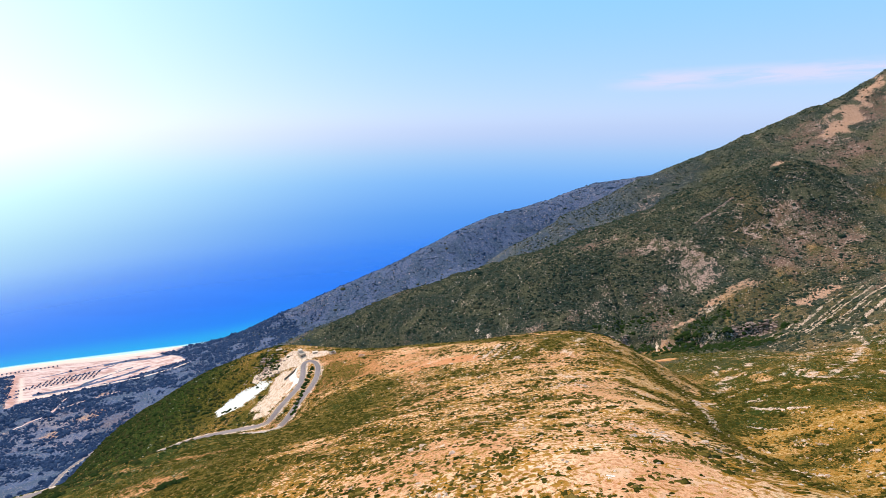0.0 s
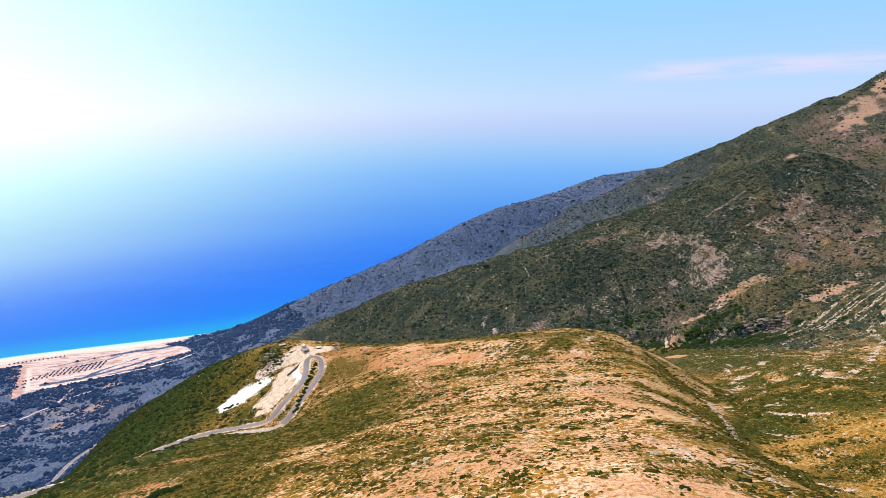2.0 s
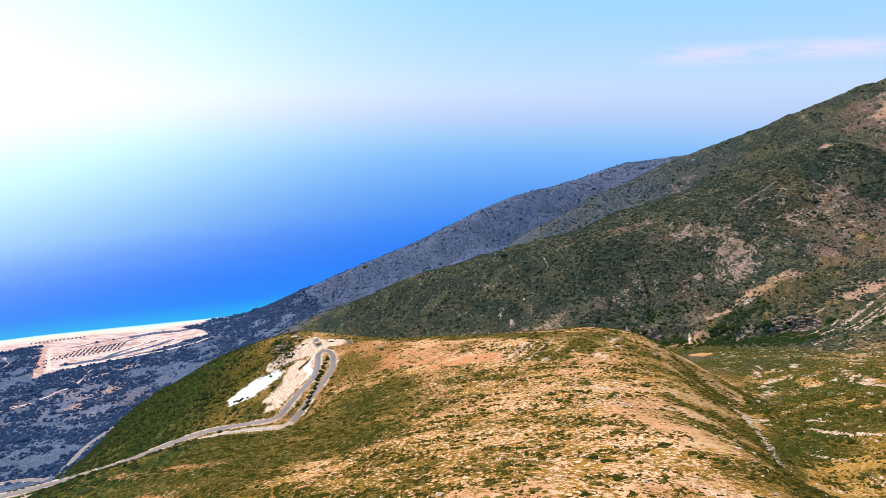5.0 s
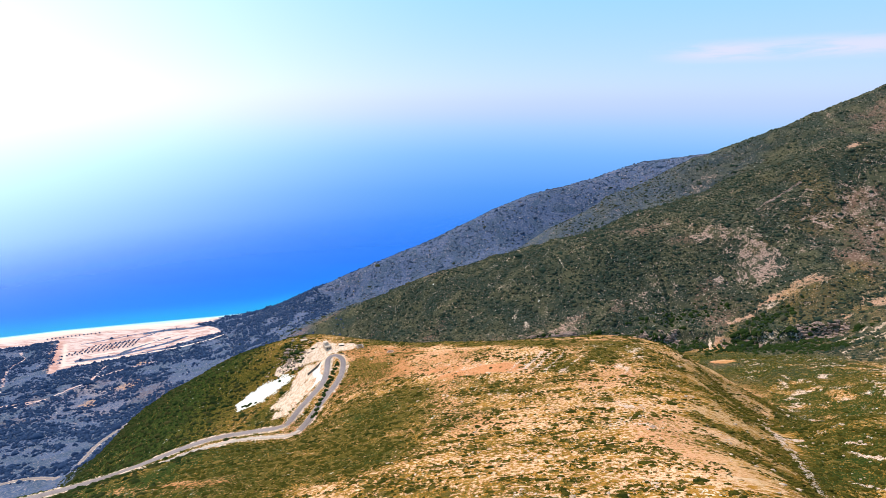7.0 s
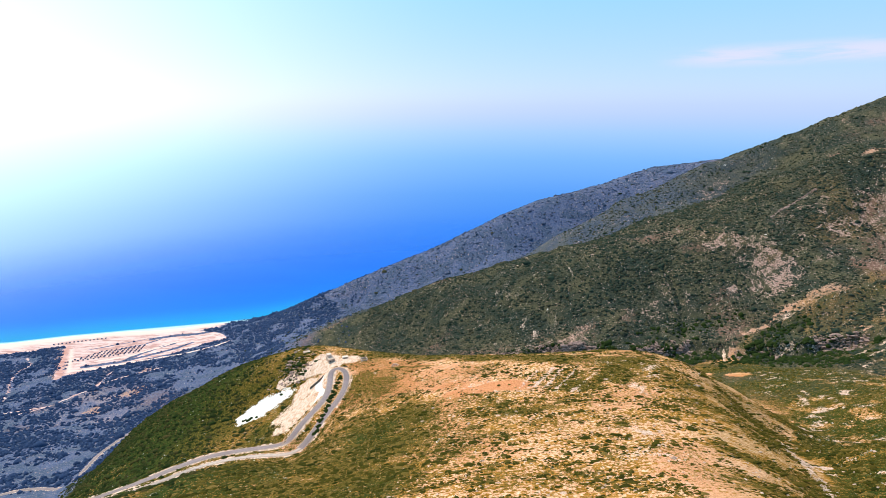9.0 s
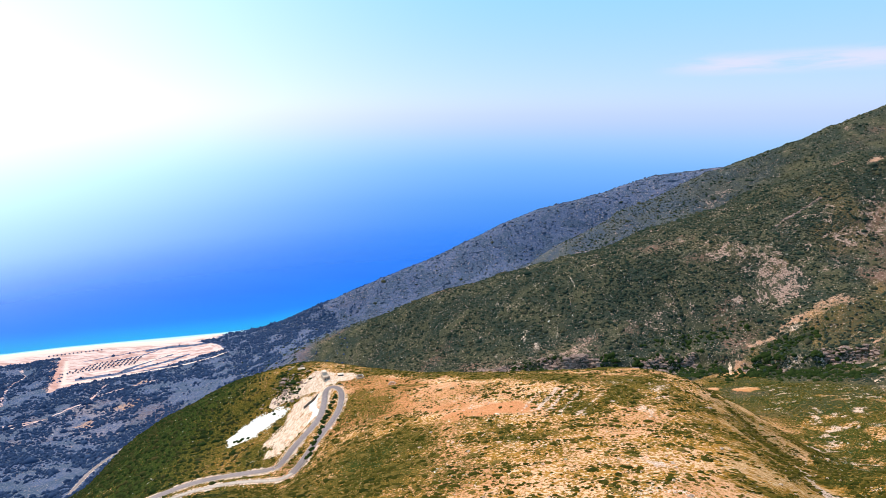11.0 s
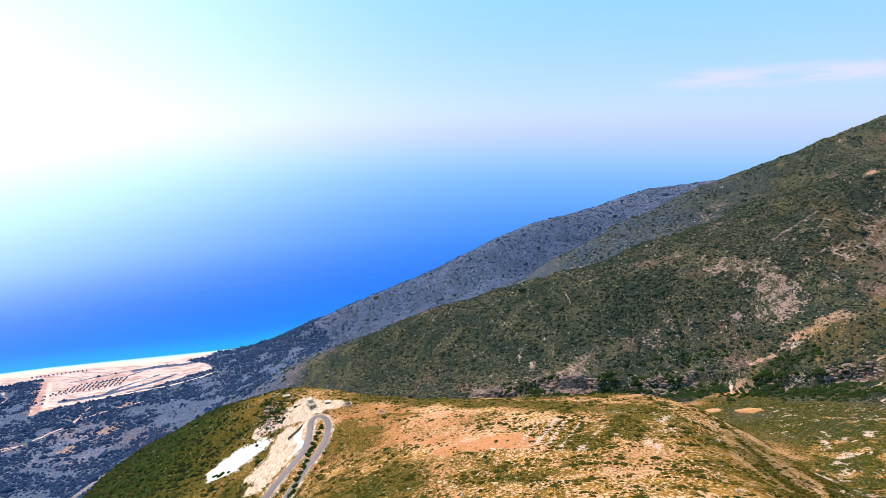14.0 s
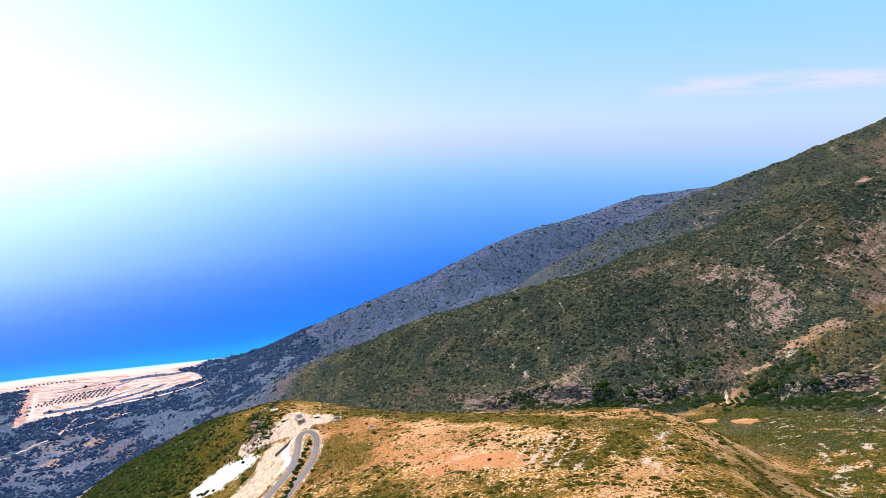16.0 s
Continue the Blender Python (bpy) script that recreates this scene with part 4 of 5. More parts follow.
def dome(seed, sides, rings, flat):
    """A very light clump: rings of points under a tip."""
    r = random.Random(seed)
    co = []
    for k in range(rings):
        up = k / rings
        for j in range(sides):
            a = 2 * math.pi * (j + 0.5 * (k % 2)) / sides
            d = (1 - 0.25 * up) * r.uniform(0.7, 1.2)
            co.append((d * math.cos(a), d * math.sin(a), flat * (up * r.uniform(0.8, 1.2) - 0.15)))
    co.append((r.uniform(-0.2, 0.2), r.uniform(-0.2, 0.2), flat * r.uniform(0.85, 1.1)))
    tri = []
    for k in range(rings):
        for j in range(sides):
            a, b = k * sides + j, k * sides + (j + 1) % sides
            if k == rings - 1:
                tri.append((a, b, rings * sides))
            else:
                c, d = a + sides, b + sides
                tri += [(a, b, c), (b, d, c)] if k % 2 == 0 else [(a, b, d), (a, d, c)]
    return np.array(co), np.array(tri)


def scatter(name, spots, sizes, shapes, mat, label, category, squash=0.25, rng=None, lie=None, drawn=1.0):
    """Many clumps as one mesh: spots (n, 3), sizes (n,). lie: the way their long side points, drawn out that many times."""
    places, faces, start = [], [], 0
    kind_of = rng.integers(0, len(shapes), len(spots))
    turn = rng.uniform(0, 2 * math.pi, len(spots)) if lie is None else lie + rng.normal(0, 0.25, len(spots))
    long_ = (1 + squash * rng.uniform(-1, 1.6, len(spots))) * drawn
    tall = rng.uniform(0.75, 1.25, len(spots))
    for k, (co, tri) in enumerate(shapes):
        sel = np.nonzero(kind_of == k)[0]
        c, s = np.cos(turn[sel])[:, None], np.sin(turn[sel])[:, None]
        x = (co[None, :, 0] * c - co[None, :, 1] * s) * (sizes[sel] * long_[sel])[:, None]
        y = (co[None, :, 0] * s + co[None, :, 1] * c) * sizes[sel][:, None]
        z = co[None, :, 2] * (sizes[sel] * tall[sel])[:, None]
        places.append((np.stack([x, y, z], 2) + spots[sel][:, None, :]).reshape(-1, 3))
        faces.append((tri[None] + (start + np.arange(len(sel)) * len(co))[:, None, None]).reshape(-1, 3))
        start += len(sel) * len(co)
    me = raw_mesh(name, np.concatenate(places), np.concatenate(faces))
    me.materials.append(mat)
    return tagged(new(name, me), label, category, kind="stuff")


def cover_at(key, x, y):
    """A mask's value at places, from the ground's own grid."""
    i = np.clip(np.searchsorted(xs, x) - 1, 0, len(xs) - 1)
    j = np.clip(np.searchsorted(ys, y) - 1, 0, len(ys) - 1)
    return COVERS[key][j, i]


def free(x, y):
    """Keeps plants off roads, cuttings and sand."""
    ok = (cover_at("cutting", x, y) < 0.35) & (cover_at("white", x, y) < 0.3) & (cover_at("sand", x, y) < 0.35)
    for line, width in ROAD_LINES:
        ok &= nearest(line, x, y)[0] > width / 2 + 1.6
    return ok


rng = np.random.default_rng(5)
FINE = [blob(k, 2, 0.62, 0.75) for k in range(6)]
CUSHION = [blob(k + 5, 2, 0.34, 1.0) for k in range(8)]
PADS = [dome(k + 140, 5, 2, 0.42) for k in range(10)]
ROUGH = [dome(k + 20, 5, 2, 0.75) for k in range(10)]
LIGHT = [dome(k + 80, 4, 2, 0.75) for k in range(10)]
TUFTS = [dome(k + 50, 5, 1, 0.7) for k in range(8)]
TREELETS = [dome(k + 110, 6, 2, 1.25) for k in range(10)]
CROWN = [blob(k + 40, 1, 0.95, 0.65) for k in range(8)]


def plants(n, x0, x1, y0, y1, keep):
    x, y = rng.uniform(x0, x1, n), rng.uniform(y0, y1, n)
    ok = free(x, y)
    ok &= rng.uniform(0, 1, n) < keep(x, y)
    x, y = x[ok], y[ok]
    return np.stack([x, y, ground(x, y) - 0.08], 1)


def on_spur(x, y):
    tuft = fbm(x * 0.7, y * 1.2, 7, 3, 51)
    return np.clip(1.25 * cover_at("scrub", x, y) - 0.26 + 0.95 * tuft, 0.02, 1) * (cover_at("mountain", x, y) < 0.4) * (1 - 0.8 * cover_at("stone", x, y)) * (1 - 0.7 * cover_at("earth", x, y))


def downhill(spots):
    x, y = spots[:, 0], spots[:, 1]
    return np.arctan2(land(x, y - 3) - land(x, y + 3), land(x - 3, y) - land(x + 3, y))


def cover_with(name, spots, sizes, shapes, mat, label, squash):
    """Clumps at any turn on the gentle ground, drawn out downhill on the spur's steep side."""
    on_side = cover_at("flank", spots[:, 0], spots[:, 1]) > 0.45
    scatter(name, spots[~on_side], sizes[~on_side], shapes, mat, label, "shrubs", squash, rng)
    if on_side.any():
        on_side &= rng.uniform(0, 1, len(spots)) < 0.9
        scatter(name, spots[on_side], 0.58 * sizes[on_side], shapes, SIDE_SCRUB, label + " in downhill streaks", "shrubs", squash, rng, downhill(spots[on_side]), 2.6)


near = plants(46000, -130, 190, -20, 190, on_spur)
small = np.concatenate([plants(80000, -130, 190, -20, 190, on_spur), plants(60000, -110, 230, 190, 380, on_spur)])
cover_with("tussocks", small, rng.lognormal(-0.95, 0.40, len(small)), TUFTS, SCRUB, "small tussocks of dry grass and heather", 0.5)
cover_with("low_scrub", near, np.minimum(rng.lognormal(-0.85, 0.45, len(near)), 1.2), CUSHION, SCRUB, "low olive and brown cushion scrub", 0.5)
mid = np.concatenate([plants(44000, -125, 240, 190, 480, on_spur), plants(12000, 150, 420, 60, 300, on_spur), plants(16000, 200, 560, 280, 560, on_spur), plants(9000, 300, 780, 540, 830, on_spur), plants(3500, -330, -130, 120, 190, on_spur)])
slope = plants(24000, -430, -122, 190, 640, lambda x, y: 0.62 * smooth(-150, -200, x) + 0.7 * on_spur(x, y))
scatter("slope_scrub", slope, np.minimum(rng.lognormal(-0.1, 0.42, len(slope)), 2.4), ROUGH, MAQUIS_GREEN, "thick green scrub on the steep seaward slope", "shrubs", 0.4, rng)
cover_with("hill_scrub", mid, np.minimum(rng.lognormal(-0.30, 0.45, len(mid)), 1.9), PADS, SCRUB, "patchy green and ochre scrub", 0.4)


def on_mountain(x, y):
    return np.clip(1.35 * cover_at("wood", x, y) - 0.20 + 0.45 * fbm(x, y, 25, 3, 53), 0.02, 1) * smooth(0.4, 0.8, cover_at("mountain", x, y)) * (1 - cover_at("red", x, y)) * (1 - 0.92 * smooth(0.25, 0.6, cover_at("scree", x, y))) * (cover_at("stone", x, y) < 0.5)


maquis = np.concatenate([plants(5000, -430, -100, 520, 1060, on_mountain), plants(6000, 190, 640, 440, 660, on_mountain), plants(42000, -160, 760, 640, 1060, on_mountain), plants(20000, 250, 1130, 800, 1260, on_mountain),
                         plants(6000, -480, 760, 1060, 1680, on_mountain)])
scatter("mountain_scrub", maquis, rng.lognormal(0.30, 0.42, len(maquis)), LIGHT, MAQUIS, "dark green maquis bushes covering the mountain slope", "shrubs", 0.3, rng)
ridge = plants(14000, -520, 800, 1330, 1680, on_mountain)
scatter("ridge_scrub", ridge, rng.lognormal(0.42, 0.42, len(ridge)), ROUGH, HAZED_SCRUB, "scrub on the far ridge above the sea, coloured blue for haze", "shrubs", 0.3, rng)


def on_plain(x, y):
    """Dense woods, with thin belts where pale ground shows, and open grassland below the mountain."""
    thin = blot(x, y, -640, 930, 150, 120, 20, 0.5)
    open_ = np.maximum(np.maximum(blot(x, y, -500, 1030, 60, 110, 15, 0.4), blot(x, y, -560, 660, 70, 50, 0, 0.5)), blot(x, y, -930, 1060, 70, 60, 0, 0.6))
    keep = 0.92 + 1.25 * fbm(x, y, 40, 4, 55) - 0.50 * thin * (0.6 + fbm(x, y, 18, 3, 79)) - 0.9 * open_ - 1.2 * cover_at("red", x, y)
    keep = keep - 2.2 * smooth(-430, -270, x + 40 * fbm(x, y, 60, 3, 83) - 60 * smooth(1150, 1300, y))
    return np.clip(keep, 0.02, 1) * smooth(0.4, 0.8, cover_at("mountain", x, y)) * (1 - 0.93 * inside(x, y, BUILDING_GROUND, 6))


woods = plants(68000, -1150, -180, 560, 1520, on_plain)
scatter("woodland", woods, rng.lognormal(0.60, 0.40, len(woods)), TREELETS, HAZED_OLIVES, "dark olive and pine trees on the coastal plain, coloured blue for haze", "trees", 0.2, rng)

# dark trees in the gorge
gx_ = rng.uniform(60, 520, 2200)
gy_ = np.interp(gx_, SCARP[:, 0], SCARP[:, 1]) + 12 - rng.gamma(2.0, 15, 2200)
ok = fbm(gx_, gy_, 24, 3, 57) > 0.1
GROVES = [(303, 668, 12, 9), (372, 648, 16, 13), (398, 660, 15, 11), (404, 625, 15, 12), (415, 600, 16, 14), (425, 566, 20, 9), (300, 690, 16, 6), (240, 700, 40, 7), (340, 735, 50, 10), (430, 680, 24, 10)]
gx_, gy_ = [np.concatenate([v[ok]] + [rng.normal(g[k], g[k + 2] * 0.75, 130) for g in GROVES]) for k, v in enumerate((gx_, gy_))]
ok = free(gx_, gy_)
spots = np.stack([gx_[ok], gy_[ok], ground(gx_[ok], gy_[ok]) - 0.2], 1)
scatter("gorge_trees", spots, rng.lognormal(0.60, 0.4, len(spots)), CROWN, DARK_BUSH, "dark green trees crowding the rocky gorge", "trees", 0.2, rng)


# ---- rocks ----
def rock(seed):
    bm = bmesh.new()
    bmesh.ops.create_icosphere(bm, subdivisions=1, radius=1.0)
    for v in bm.verts:
        v.co *= 1 + 0.55 * noise.noise(v.co * 1.3 + Vector((seed * 3.7, seed, 1)))
        v.co = Vector((round(v.co.x * 2.2) / 2.2 * 0.6 + v.co.x * 0.4, v.co.y, max(v.co.z, -0.4)))
    co = np.array([v.co[:] for v in bm.verts])
    tri = np.array([[v.index for v in f.verts] for f in bm.faces])
    bm.free()
    return co, tri


STONES = [rock(k) for k in range(8)]


def rubble(name, x, y, sizes, label, sink=0.25, mat=LIMESTONE):
    spots = np.stack([x, y, ground(x, y) - sink * sizes], 1)
    ob = scatter(name, spots, sizes, STONES, mat, label, "rocks", 0.6, rng)
    ob.data.polygons.foreach_set("use_smooth", np.zeros(len(ob.data.polygons), bool))


px, py, ps = [], [], []
for a, b in STRATA:
    t = rng.uniform(0, 1, 60)
    t = t[fbm(t * 130, np.full(60, a[1]), 25, 2, 59) > -0.25]
    px.append(a[0] + (b[0] - a[0]) * t), py.append(a[1] + (b[1] - a[1]) * t + rng.normal(0, 0.5, len(t))), ps.append(rng.uniform(0.7, 1.8, len(t)))
rubble("rock_strata", np.concatenate(px), np.concatenate(py), np.concatenate(ps), "parallel bands of pale limestone breaking through scrub")
cx = rng.uniform(40, 520, 5200)
cy = np.interp(cx, SCARP[:, 0], SCARP[:, 1]) + 9 * fbm(cx, np.interp(cx, SCARP[:, 0], SCARP[:, 1]), 30, 3, 31) + np.where(rng.uniform(0, 1, 5200) < 0.6, rng.normal(0, 3.0, 5200), rng.normal(-3, 8.0, 5200))
ok = fbm(cx, cy, 28, 3, 61) + 0.35 * fbm(cx, cy, 8, 2, 80) > 0.05
cx, cy = cx[ok], cy[ok]
cs = np.minimum(rng.lognormal(-0.25, 0.55, len(cx)), 2.6)
way_ = np.interp(cx, SCARP[:-1, 0], np.arctan2(np.diff(SCARP[:, 1]), np.diff(SCARP[:, 0])))
ob = scatter("gorge_ledges", np.stack([cx, cy, ground(cx, cy) - 0.15 * cs], 1), cs, STONES, LEDGE, "broken pink and grey limestone ledges along the gorge", "rocks", 0.6, rng, way_, 1.5)
ob.data.polygons.foreach_set("use_smooth", np.zeros(len(ob.data.polygons), bool))
hx_, hy_ = rng.uniform(-20, 200, 9000), rng.uniform(10, 330, 9000)
ok = rng.uniform(0, 1, 9000) < 0.06 + 0.9 * cover_at("stone", hx_, hy_)
rubble("hill_stones", hx_[ok], hy_[ok], rng.lognormal(-0.95, 0.4, ok.sum()), "small pale stones strewn over the dry hill")
tx_, ty_ = rng.uniform(110, 560, 14000), rng.uniform(80, 560, 14000)
ok = (rng.uniform(0, 1, 14000) < 0.02 + 0.8 * cover_at("stone", tx_, ty_)) & (tx_ > np.interp(ty_, *GULLY_LINE))
rubble("shelf_stones", tx_[ok], ty_[ok], np.minimum(rng.lognormal(-0.4, 0.45, ok.sum()), 1.2), "white limestone boulders among the green scrub", 0.45)

rt = rng.uniform(0, 1, 110)
rubble("rock_rib", 508 + 85 * rt + rng.normal(0, 0.8, 110), 877 + 29 * rt + 5 * np.sin(3.1 * rt) + rng.normal(0, 0.8, 110), rng.lognormal(0.2, 0.4, 110), "narrow rib of broken rock across the mountain slope", 0.2, LEDGE)


# ---- the hairpin: building, walls, slabs ----
def roadside_building():
    ob = thing("roadside_building", pose(-98, 427, high(-98, 424) - 0.2, 0, 0, 30) @ Matrix.Diagonal((0.7, 0.7, 0.76, 1)), "pale two-level concrete building beside the hairpin bend", "building")
    wall = part("lower_storey", box(7.0, 11.5, 4.2, bevel=0.06), CONCRETE, ob)
    part("roof_slab", box(7.5, 12.0, 0.3, (0, 0, 4.2), 0.05), CONCRETE, ob)
    for side in (-1, 1):
        part("parapet", box(0.25, 11.6, 0.6, (side * 3.5, 0, 4.5), 0.04), WHITEWASH, ob)
    part("upper_storey", box(4.4, 4.6, 2.9, (-0.6, 2.8, 4.504), 0.06), WHITEWASH, ob, "whitewashed upper room")
    part("upper_roof", box(5.0, 5.2, 0.28, (-0.6, 2.8, 7.404), 0.05), WHITEWASH, ob)
    for k in range(3):
        win = part("window", box(0.10, 1.5, 1.3, (3.50, -3.6 + 3.0 * k, 1.7), 0.02), OPENING_SHADE, ob)
        part("sill", box(0.30, 1.8, 0.12, (3.58, -3.6 + 3.0 * k, 1.56), 0.02), CONCRETE, win)
    door = part("door", box(1.2, 0.10, 2.1, (1.2, -5.75, 0.3), 0.02), OPENING_SHADE, ob)
    part("step", box(1.8, 0.7, 0.25, (1.2, -6.1, 0.1), 0.04), CONCRETE, door)
    part("window", box(1.6, 0.10, 1.2, (-1.6, -5.75, 1.7), 0.02), OPENING_SHADE, ob)
    part("plinth", box(8.2, 12.8, 0.7, (0, 0, -0.35), 0.08), CONCRETE, ob)
    for k in range(4):
        part("terrace_step", box(6.4 - 0.2 * k, 0.9, 0.45 * (4 - k), (0, -6.2 - 0.9 * k, -0.2), 0.05), CONCRETE, ob)


roadside_building()


def wall_run(name, points, height, thick, mat, label, category="wall"):
    line = along([(x, y, high(x, y)) for x, y in points], 1.2)
    t = thick / 2
    bump = 0.06 * np.sin(np.arange(len(line)) * 2.1)
    line[:, 2] += bump
    co, faces = ribbon(line, [(-t, -0.6), (-t, height - 0.08), (-t + 0.08, height), (t - 0.08, height), (t, height - 0.08), (t, -0.6)])
    n = len(line) * 6
    me = raw_mesh(name, co, np.concatenate([faces, [[0, 1, 2, 3], [0, 3, 4, 5], [n - 3, n - 4, n - 5, n - 6], [n - 1, n - 2, n - 3, n - 6]]]), False)
    me.materials.append(mat)
    return tagged(new(name, me), label, category)


wall_run("parapet_wall", [(-106.5, 392), (-101, 399), (-95.5, 408.5)], 1.7, 0.7, DARKWALL, "dark stone parapet wall above the road cutting")
wall_run("parapet_wall", [(-92, 408.6), (-86, 410.2), (-80.5, 408.4)], 1.1, 0.6, DARKWALL, "short dark stone wall around the bend")


def stone_table():
    ob = thing("concrete_hut", pose(-86.5, 430, high(-86.5, 430), 0, 0, 12), "low flat concrete hut with a pale roof slab", "hut")
    part("walls", box(4.0, 2.6, 1.5, (0, 0, -0.3), 0.05), DARKWALL, ob)
    part("roof", box(4.8, 3.3, 0.3, (0, 0, 1.204), 0.05), WHITEWASH, ob)


def ruined_pen():
    ob = thing("ruined_shelter", pose(-69.5, 421, high(-69.5, 421) - 0.2, 0, 0, 24), "roofless square shelter with low pale walls", "ruin")
    for k, (sx, sy, ax, ay) in enumerate(((5.4, 0.6, 0, -2.4), (5.4, 0.6, 0, 2.4), (0.6, 4.2, -2.4, 0), (0.6, 4.2, 2.4, 0))):
        part("wall", box(sx, sy, 1.5 + 0.15 * k, (ax, ay, -0.3), 0.06, 0.12, k), CONCRETE, ob)


def pad():
    ob = thing("concrete_pad", pose(-122, 445, high(-122, 445), 0, 0, 18), "pale concrete slab on the edge of the hill", "slab")
    part("slab", box(5.6, 3.4, 1.1, (0, 0, -0.7), 0.05), CONCRETE, ob)


stone_table(), ruined_pen(), pad()


# an added ruin, standing for a brown earth bank with pale rock
def stone_pen():
    ob = thing("stone_pen", pose(-42, 400, high(-42, 400) - 0.2, 0, 0, -14), "tumbledown dry-stone pen added for a brown bank and pale rock on the brow of the hill", "ruin")
    r = random.Random(4)
    for sx, sy, ax, ay in ((5.0, 0.7, 0, -1.9), (5.0, 0.7, 0, 1.9), (0.7, 3.1, -2.15, 0), (0.7, 3.1, 2.15, 0)):
        side = part("wall", box(sx * 0.96, sy * 0.7, 0.7, (ax, ay, -0.3), 0.06), LIMESTONE, ob)
        for k in range(8):
            t = (k + 0.5) / 8 - 0.5
            part("stone", box(r.uniform(0.5, 0.75), r.uniform(0.5, 0.8), r.uniform(0.5, 1.1), (ax + t * (sx - 0.6) * (sx > sy), ay + t * (sy - 0.6) * (sy > sx), 0.25), 0.12, 0.1, k), LIMESTONE, side)


stone_pen()


# rocky outcrop on the brow beside the building
ox_, oy_ = rng.normal(-127, 7, 320), rng.normal(423, 9, 320)
rubble("brow_rocks", ox_[:190], oy_[:190], rng.lognormal(-0.45, 0.45, 190), "pinkish broken rock on the hill's edge", 0.35, LEDGE)
spots = np.stack([ox_[190:], oy_[190:], ground(ox_[190:], oy_[190:]) - 0.1], 1)
scatter("brow_bushes", spots, rng.lognormal(-0.25, 0.4, len(spots)), FINE, DARK_BUSH, "dark bushes between the rocks on the brow", "shrubs", 0.3, rng)


# ---- single bushes and small trees ----
def bush(x, y, size, label, mat=DARK_BUSH, group=""):
    ob = thing("bush", pose(x, y, high(x, y) - 0.1), label, "bush", group)
    r = random.Random(int(x * 7 + y))
    for k in range(5):
        bm = bmesh.new()
        bmesh.ops.create_icosphere(bm, subdivisions=3, radius=1.0)
        for v in bm.verts:
            v.co *= 1 + 0.35 * noise.noise(v.co * 2.3 + Vector((k, x, y))) + 0.25 * noise.noise(v.co * 6 + Vector((k, y, x)))
            v.co = Vector((v.co.x, v.co.y, max(v.co.z, -0.3) * 0.8)) * size * r.uniform(0.45, 0.7)
        d = Vector((r.uniform(-1, 1), r.uniform(-1, 1), 0)) * size * 0.7
        bmesh.ops.translate(bm, verts=bm.verts, vec=(d.x, d.y, high(x + d.x, y + d.y) - high(x, y) + 0.1 * size))
        part("leaf_clump", bm, mat, ob, shade=True)


bush(-90.3, 136.5, 2.9, "large dark green bush on the hill's shoulder")
bush(-85.4, 138.2, 2.2, "dark green bush beside a larger one")
for bx, by, bs in ((-152, 384, 2.2), (-157, 386, 1.6), (-146, 383, 1.4)):
    bush(bx, by, bs, "dark bush at the foot of the white scree", group="bushes on the scree")
for k in range(30):
    bush(-83.2 - 0.16 * k + 0.8 * math.sin(k * 2.1), 394 - 2.25 * k + 0.9 * math.sin(k * 3.7), 0.95 + 0.9 * math.sin(k * 1.7) ** 2, "dark bush on the strip between the two roads", group="bushes between the roads")


def young_tree():
    ob = thing("olive_tree", pose(*BEACH_TREES[0], high(*BEACH_TREES[0]) - 0.05), "small round olive tree planted in a row on sand", "tree", "olive trees in rows")
    bm = bmesh.new()
    bmesh.ops.create_cone(bm, segments=7, radius1=0.22, radius2=0.12, depth=1.4, cap_ends=True, matrix=Matrix.Translation((0, 0, 0.7)))
    part("trunk", bm, BARK, ob)
    bm = bmesh.new()
    for k in range(4):
        geom = bmesh.ops.create_icosphere(bm, subdivisions=2, radius=1.35, matrix=Matrix.Translation((0.7 * math.cos(k * 1.7), 0.7 * math.sin(k * 1.7), 2.0 + 0.3 * (k % 2))))
        for v in geom["verts"]:
            v.co += 0.4 * Vector(noise.noise_vector(v.co * 1.6))
    part("crown", bm, HAZED_OLIVES, ob)
    return ob


def pine(seed, label):
    """A tapered trunk with limbs under a ragged crown of clumps."""
    r = random.Random(seed)
    ob = thing("tree", pose(0, 0, 0), label, "tree", "trees along the skyline")
    bm = bmesh.new()
    bmesh.ops.create_cone(bm, segments=8, radius1=0.34, radius2=0.12, depth=4.4, cap_ends=True, matrix=Matrix.Translation((0, 0, 2.0)))
    part("trunk", bm, BARK, ob)
    for k in range(4):
        a = k * 1.7 + r.uniform(-0.4, 0.4)
        bm = bmesh.new()
        m = Matrix.Translation((0, 0, 2.3 + 0.45 * k)) @ Euler((0, radians(58), a)).to_matrix().to_4x4() @ Matrix.Translation((0, 0, 0.9))
        bmesh.ops.create_cone(bm, segments=5, radius1=0.11, radius2=0.04, depth=1.9, cap_ends=True, matrix=m)
        part("limb", bm, BARK, ob)
    bm = bmesh.new()
    for k in range(34):
        a, d, h = r.uniform(0, 6.28), r.uniform(0.2, 2.2), r.uniform(0.7, 4.6)
        d *= 1.15 - 0.55 * (h - 0.7) / 3.9
        geom = bmesh.ops.create_icosphere(bm, subdivisions=1, radius=r.uniform(0.55, 0.95), matrix=Matrix.Translation((d * math.cos(a), d * math.sin(a), h)))
        for v in geom["verts"]:
            v.co += 0.35 * Vector(noise.noise_vector(v.co * 1.9 + Vector((seed, k, 0))))
    part("crown", bm, DARK_BUSH, ob)
    return ob


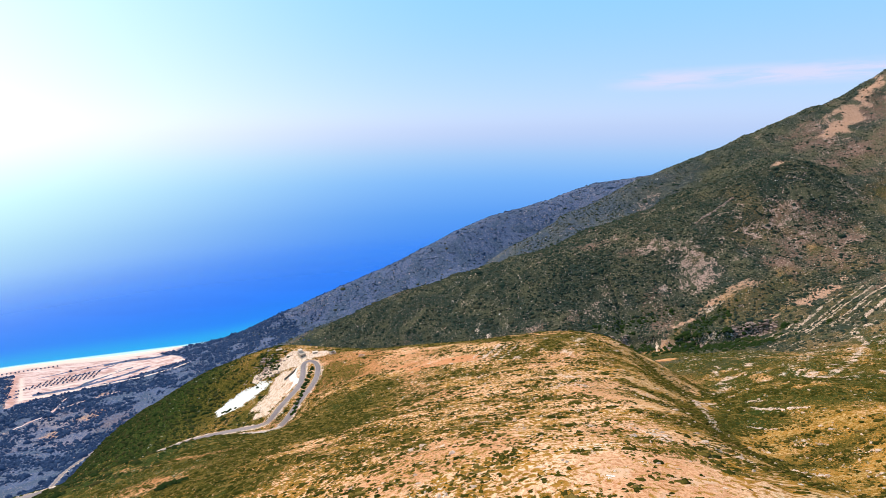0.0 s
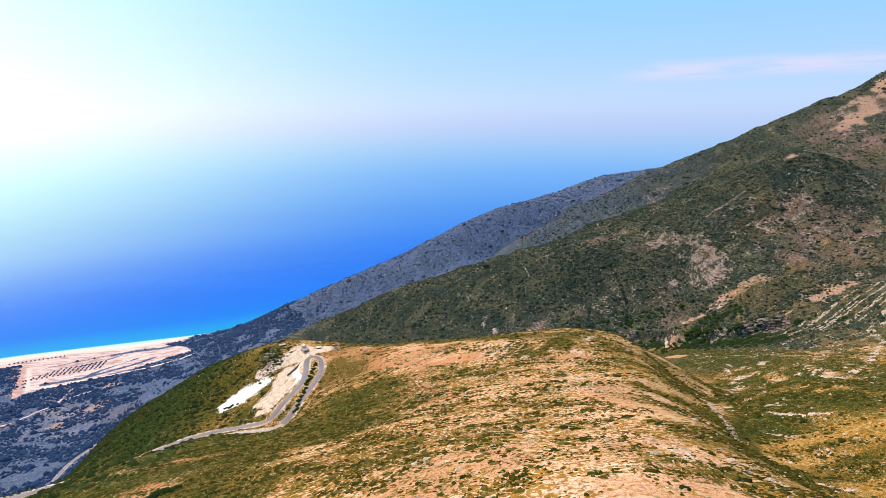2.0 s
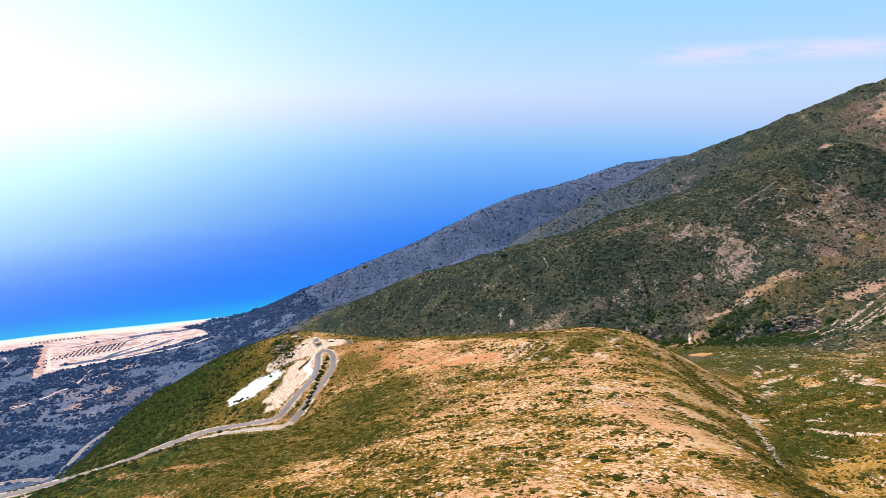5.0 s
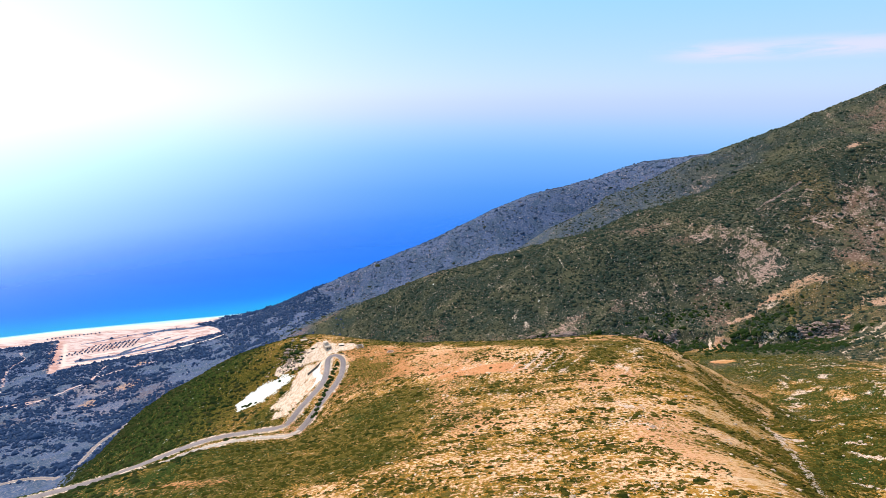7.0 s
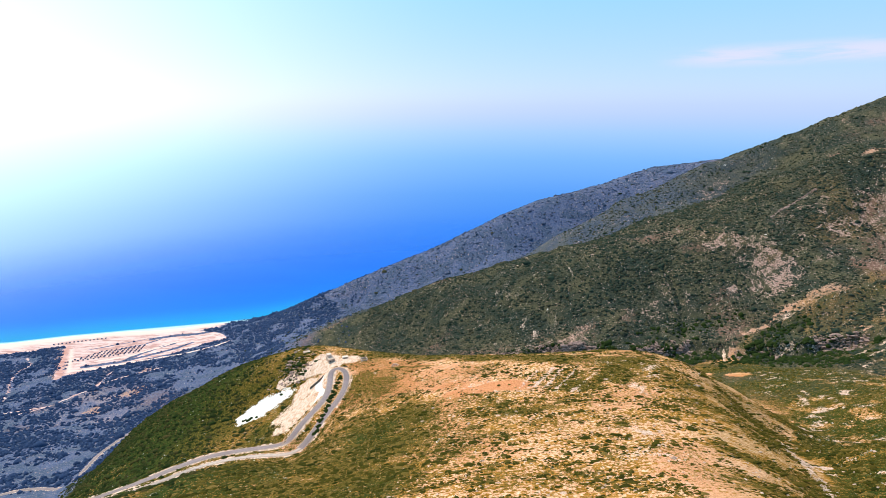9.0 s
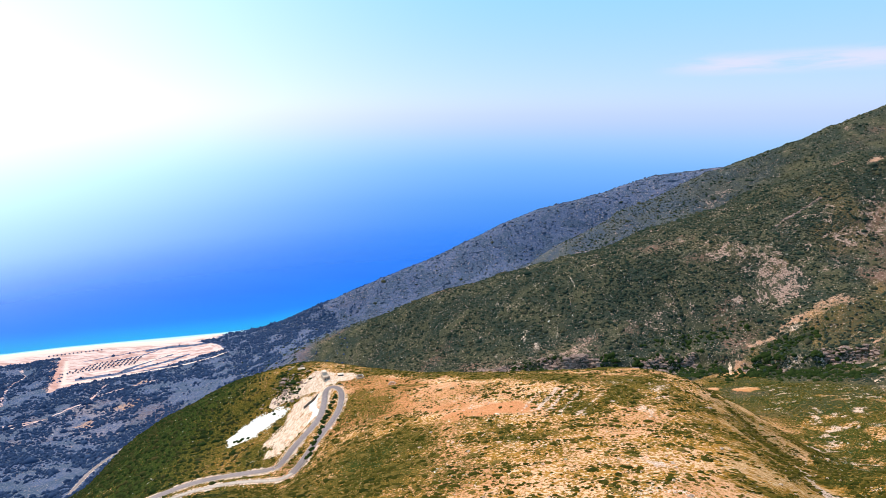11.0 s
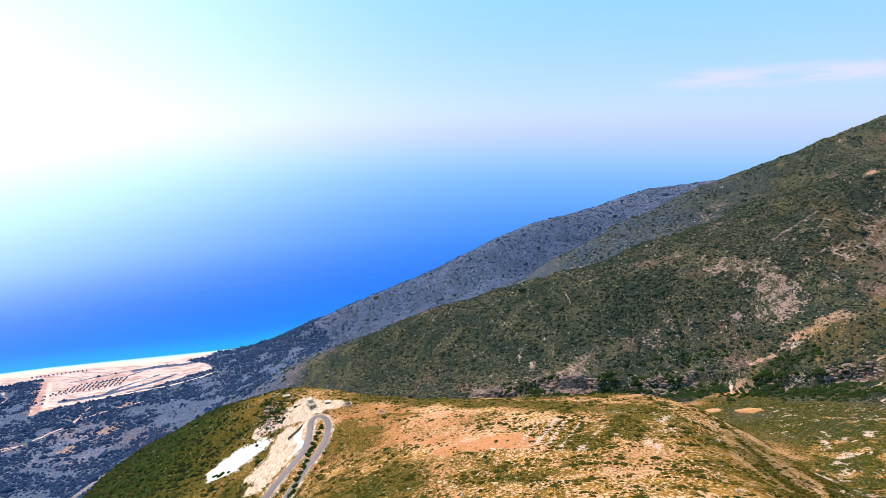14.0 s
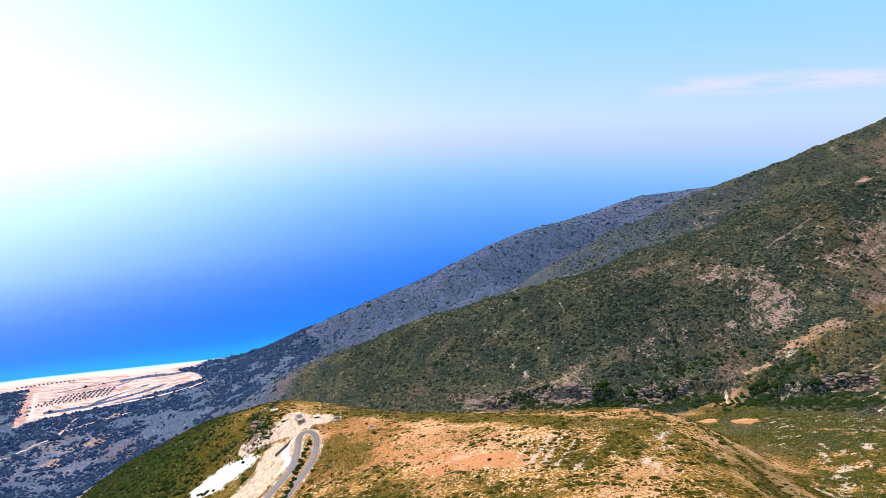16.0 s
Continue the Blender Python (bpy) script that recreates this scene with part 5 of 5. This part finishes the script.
kinds = [pine(k, "dark green tree standing on the bare mountain crest") for k in range(3)]
crest = along(CREST[:5], 7.0)
picks = [k for k in range(len(crest)) if math.sin(k * 12.9) > 0.25]
for k, j in enumerate(picks):
    x, y = crest[j, 0] + rng.uniform(-5, 5), crest[j, 1] - rng.uniform(2, 26)
    m = pose(x, y, high(x, y) - 0.2, 0, 0, rng.uniform(0, 360)) @ Matrix.Diagonal((*(rng.uniform(0.45, 0.8) * np.ones(3)), 1))
    if k < 3:
        kinds[k].matrix_basis = m
    else:
        copy_thing(kinds[k % 3], m).matrix_basis = m
first = young_tree()
for k in range(14):
    x, y = -1010 + 8.2 * k + rng.uniform(-1, 1), 1300 + 3.2 * k + rng.uniform(-1, 1)
    copy_thing(first, pose(x, y, high(x, y) - 0.05, 0, 0, rng.uniform(0, 360)))
for x, y in BEACH_TREES[1:]:
    x, y = x + rng.uniform(-1, 1), y + rng.uniform(-1, 1)
    copy_thing(first, pose(x, y, high(x, y) - 0.05, 0, 0, rng.uniform(0, 360)))


# ---- larger bushes and boulders standing out on the near hill ----
def lone(name, shape, mat, label, category, group, shade):
    co, tri = shape
    me = raw_mesh(name, co, tri, shade)
    me.materials.append(mat)
    return tagged(new(name, me), label, category, group)


def strew(name, shapes, n, box_, mat, label, category, group, lo, hi, sink, want, shade=True):
    """Single things in a stretch of the hill, a few shapes shared between them."""
    firsts = [lone(name, s, mat, label, category, group, shade) for s in shapes]
    x, y = rng.uniform(box_[0], box_[1], 6 * n), rng.uniform(box_[2], box_[3], 6 * n)
    ok = free(x, y) & want(x, y)
    x, y = x[ok][:n], y[ok][:n]
    z = ground(x, y)
    for k in range(len(x)):
        m = pose(x[k], y[k], z[k] - sink * lo, 0, 0, rng.uniform(0, 360))
        ob = firsts[k] if k < len(firsts) else copy_thing(firsts[k % len(firsts)], m)
        ob.matrix_basis = m @ Matrix.Diagonal((*(rng.uniform(lo, hi) * np.array([1, rng.uniform(0.7, 1), rng.uniform(0.7, 1)])), 1))


strew("bush", [blob(k + 60, 3, 0.45, 1.0) for k in range(5)], 70, (-110, 180, 60, 330), HILL_BUSH, "low dark green bush on the dry hillside", "bush",
      "bushes on the hill", 0.4, 0.8, 0.15, lambda x, y: (fbm(x, y, 40, 2, 71) > 0.1) & (cover_at("mountain", x, y) < 0.3))
strew("boulder", [rock(k + 30) for k in range(6)], 110, (-10, 170, 50, 320), LIMESTONE, "weathered pale limestone boulder in dry grass", "boulder",
      "boulders on the hill", 0.4, 0.9, 0.4, lambda x, y: cover_at("stone", x, y) > 0.15, False)
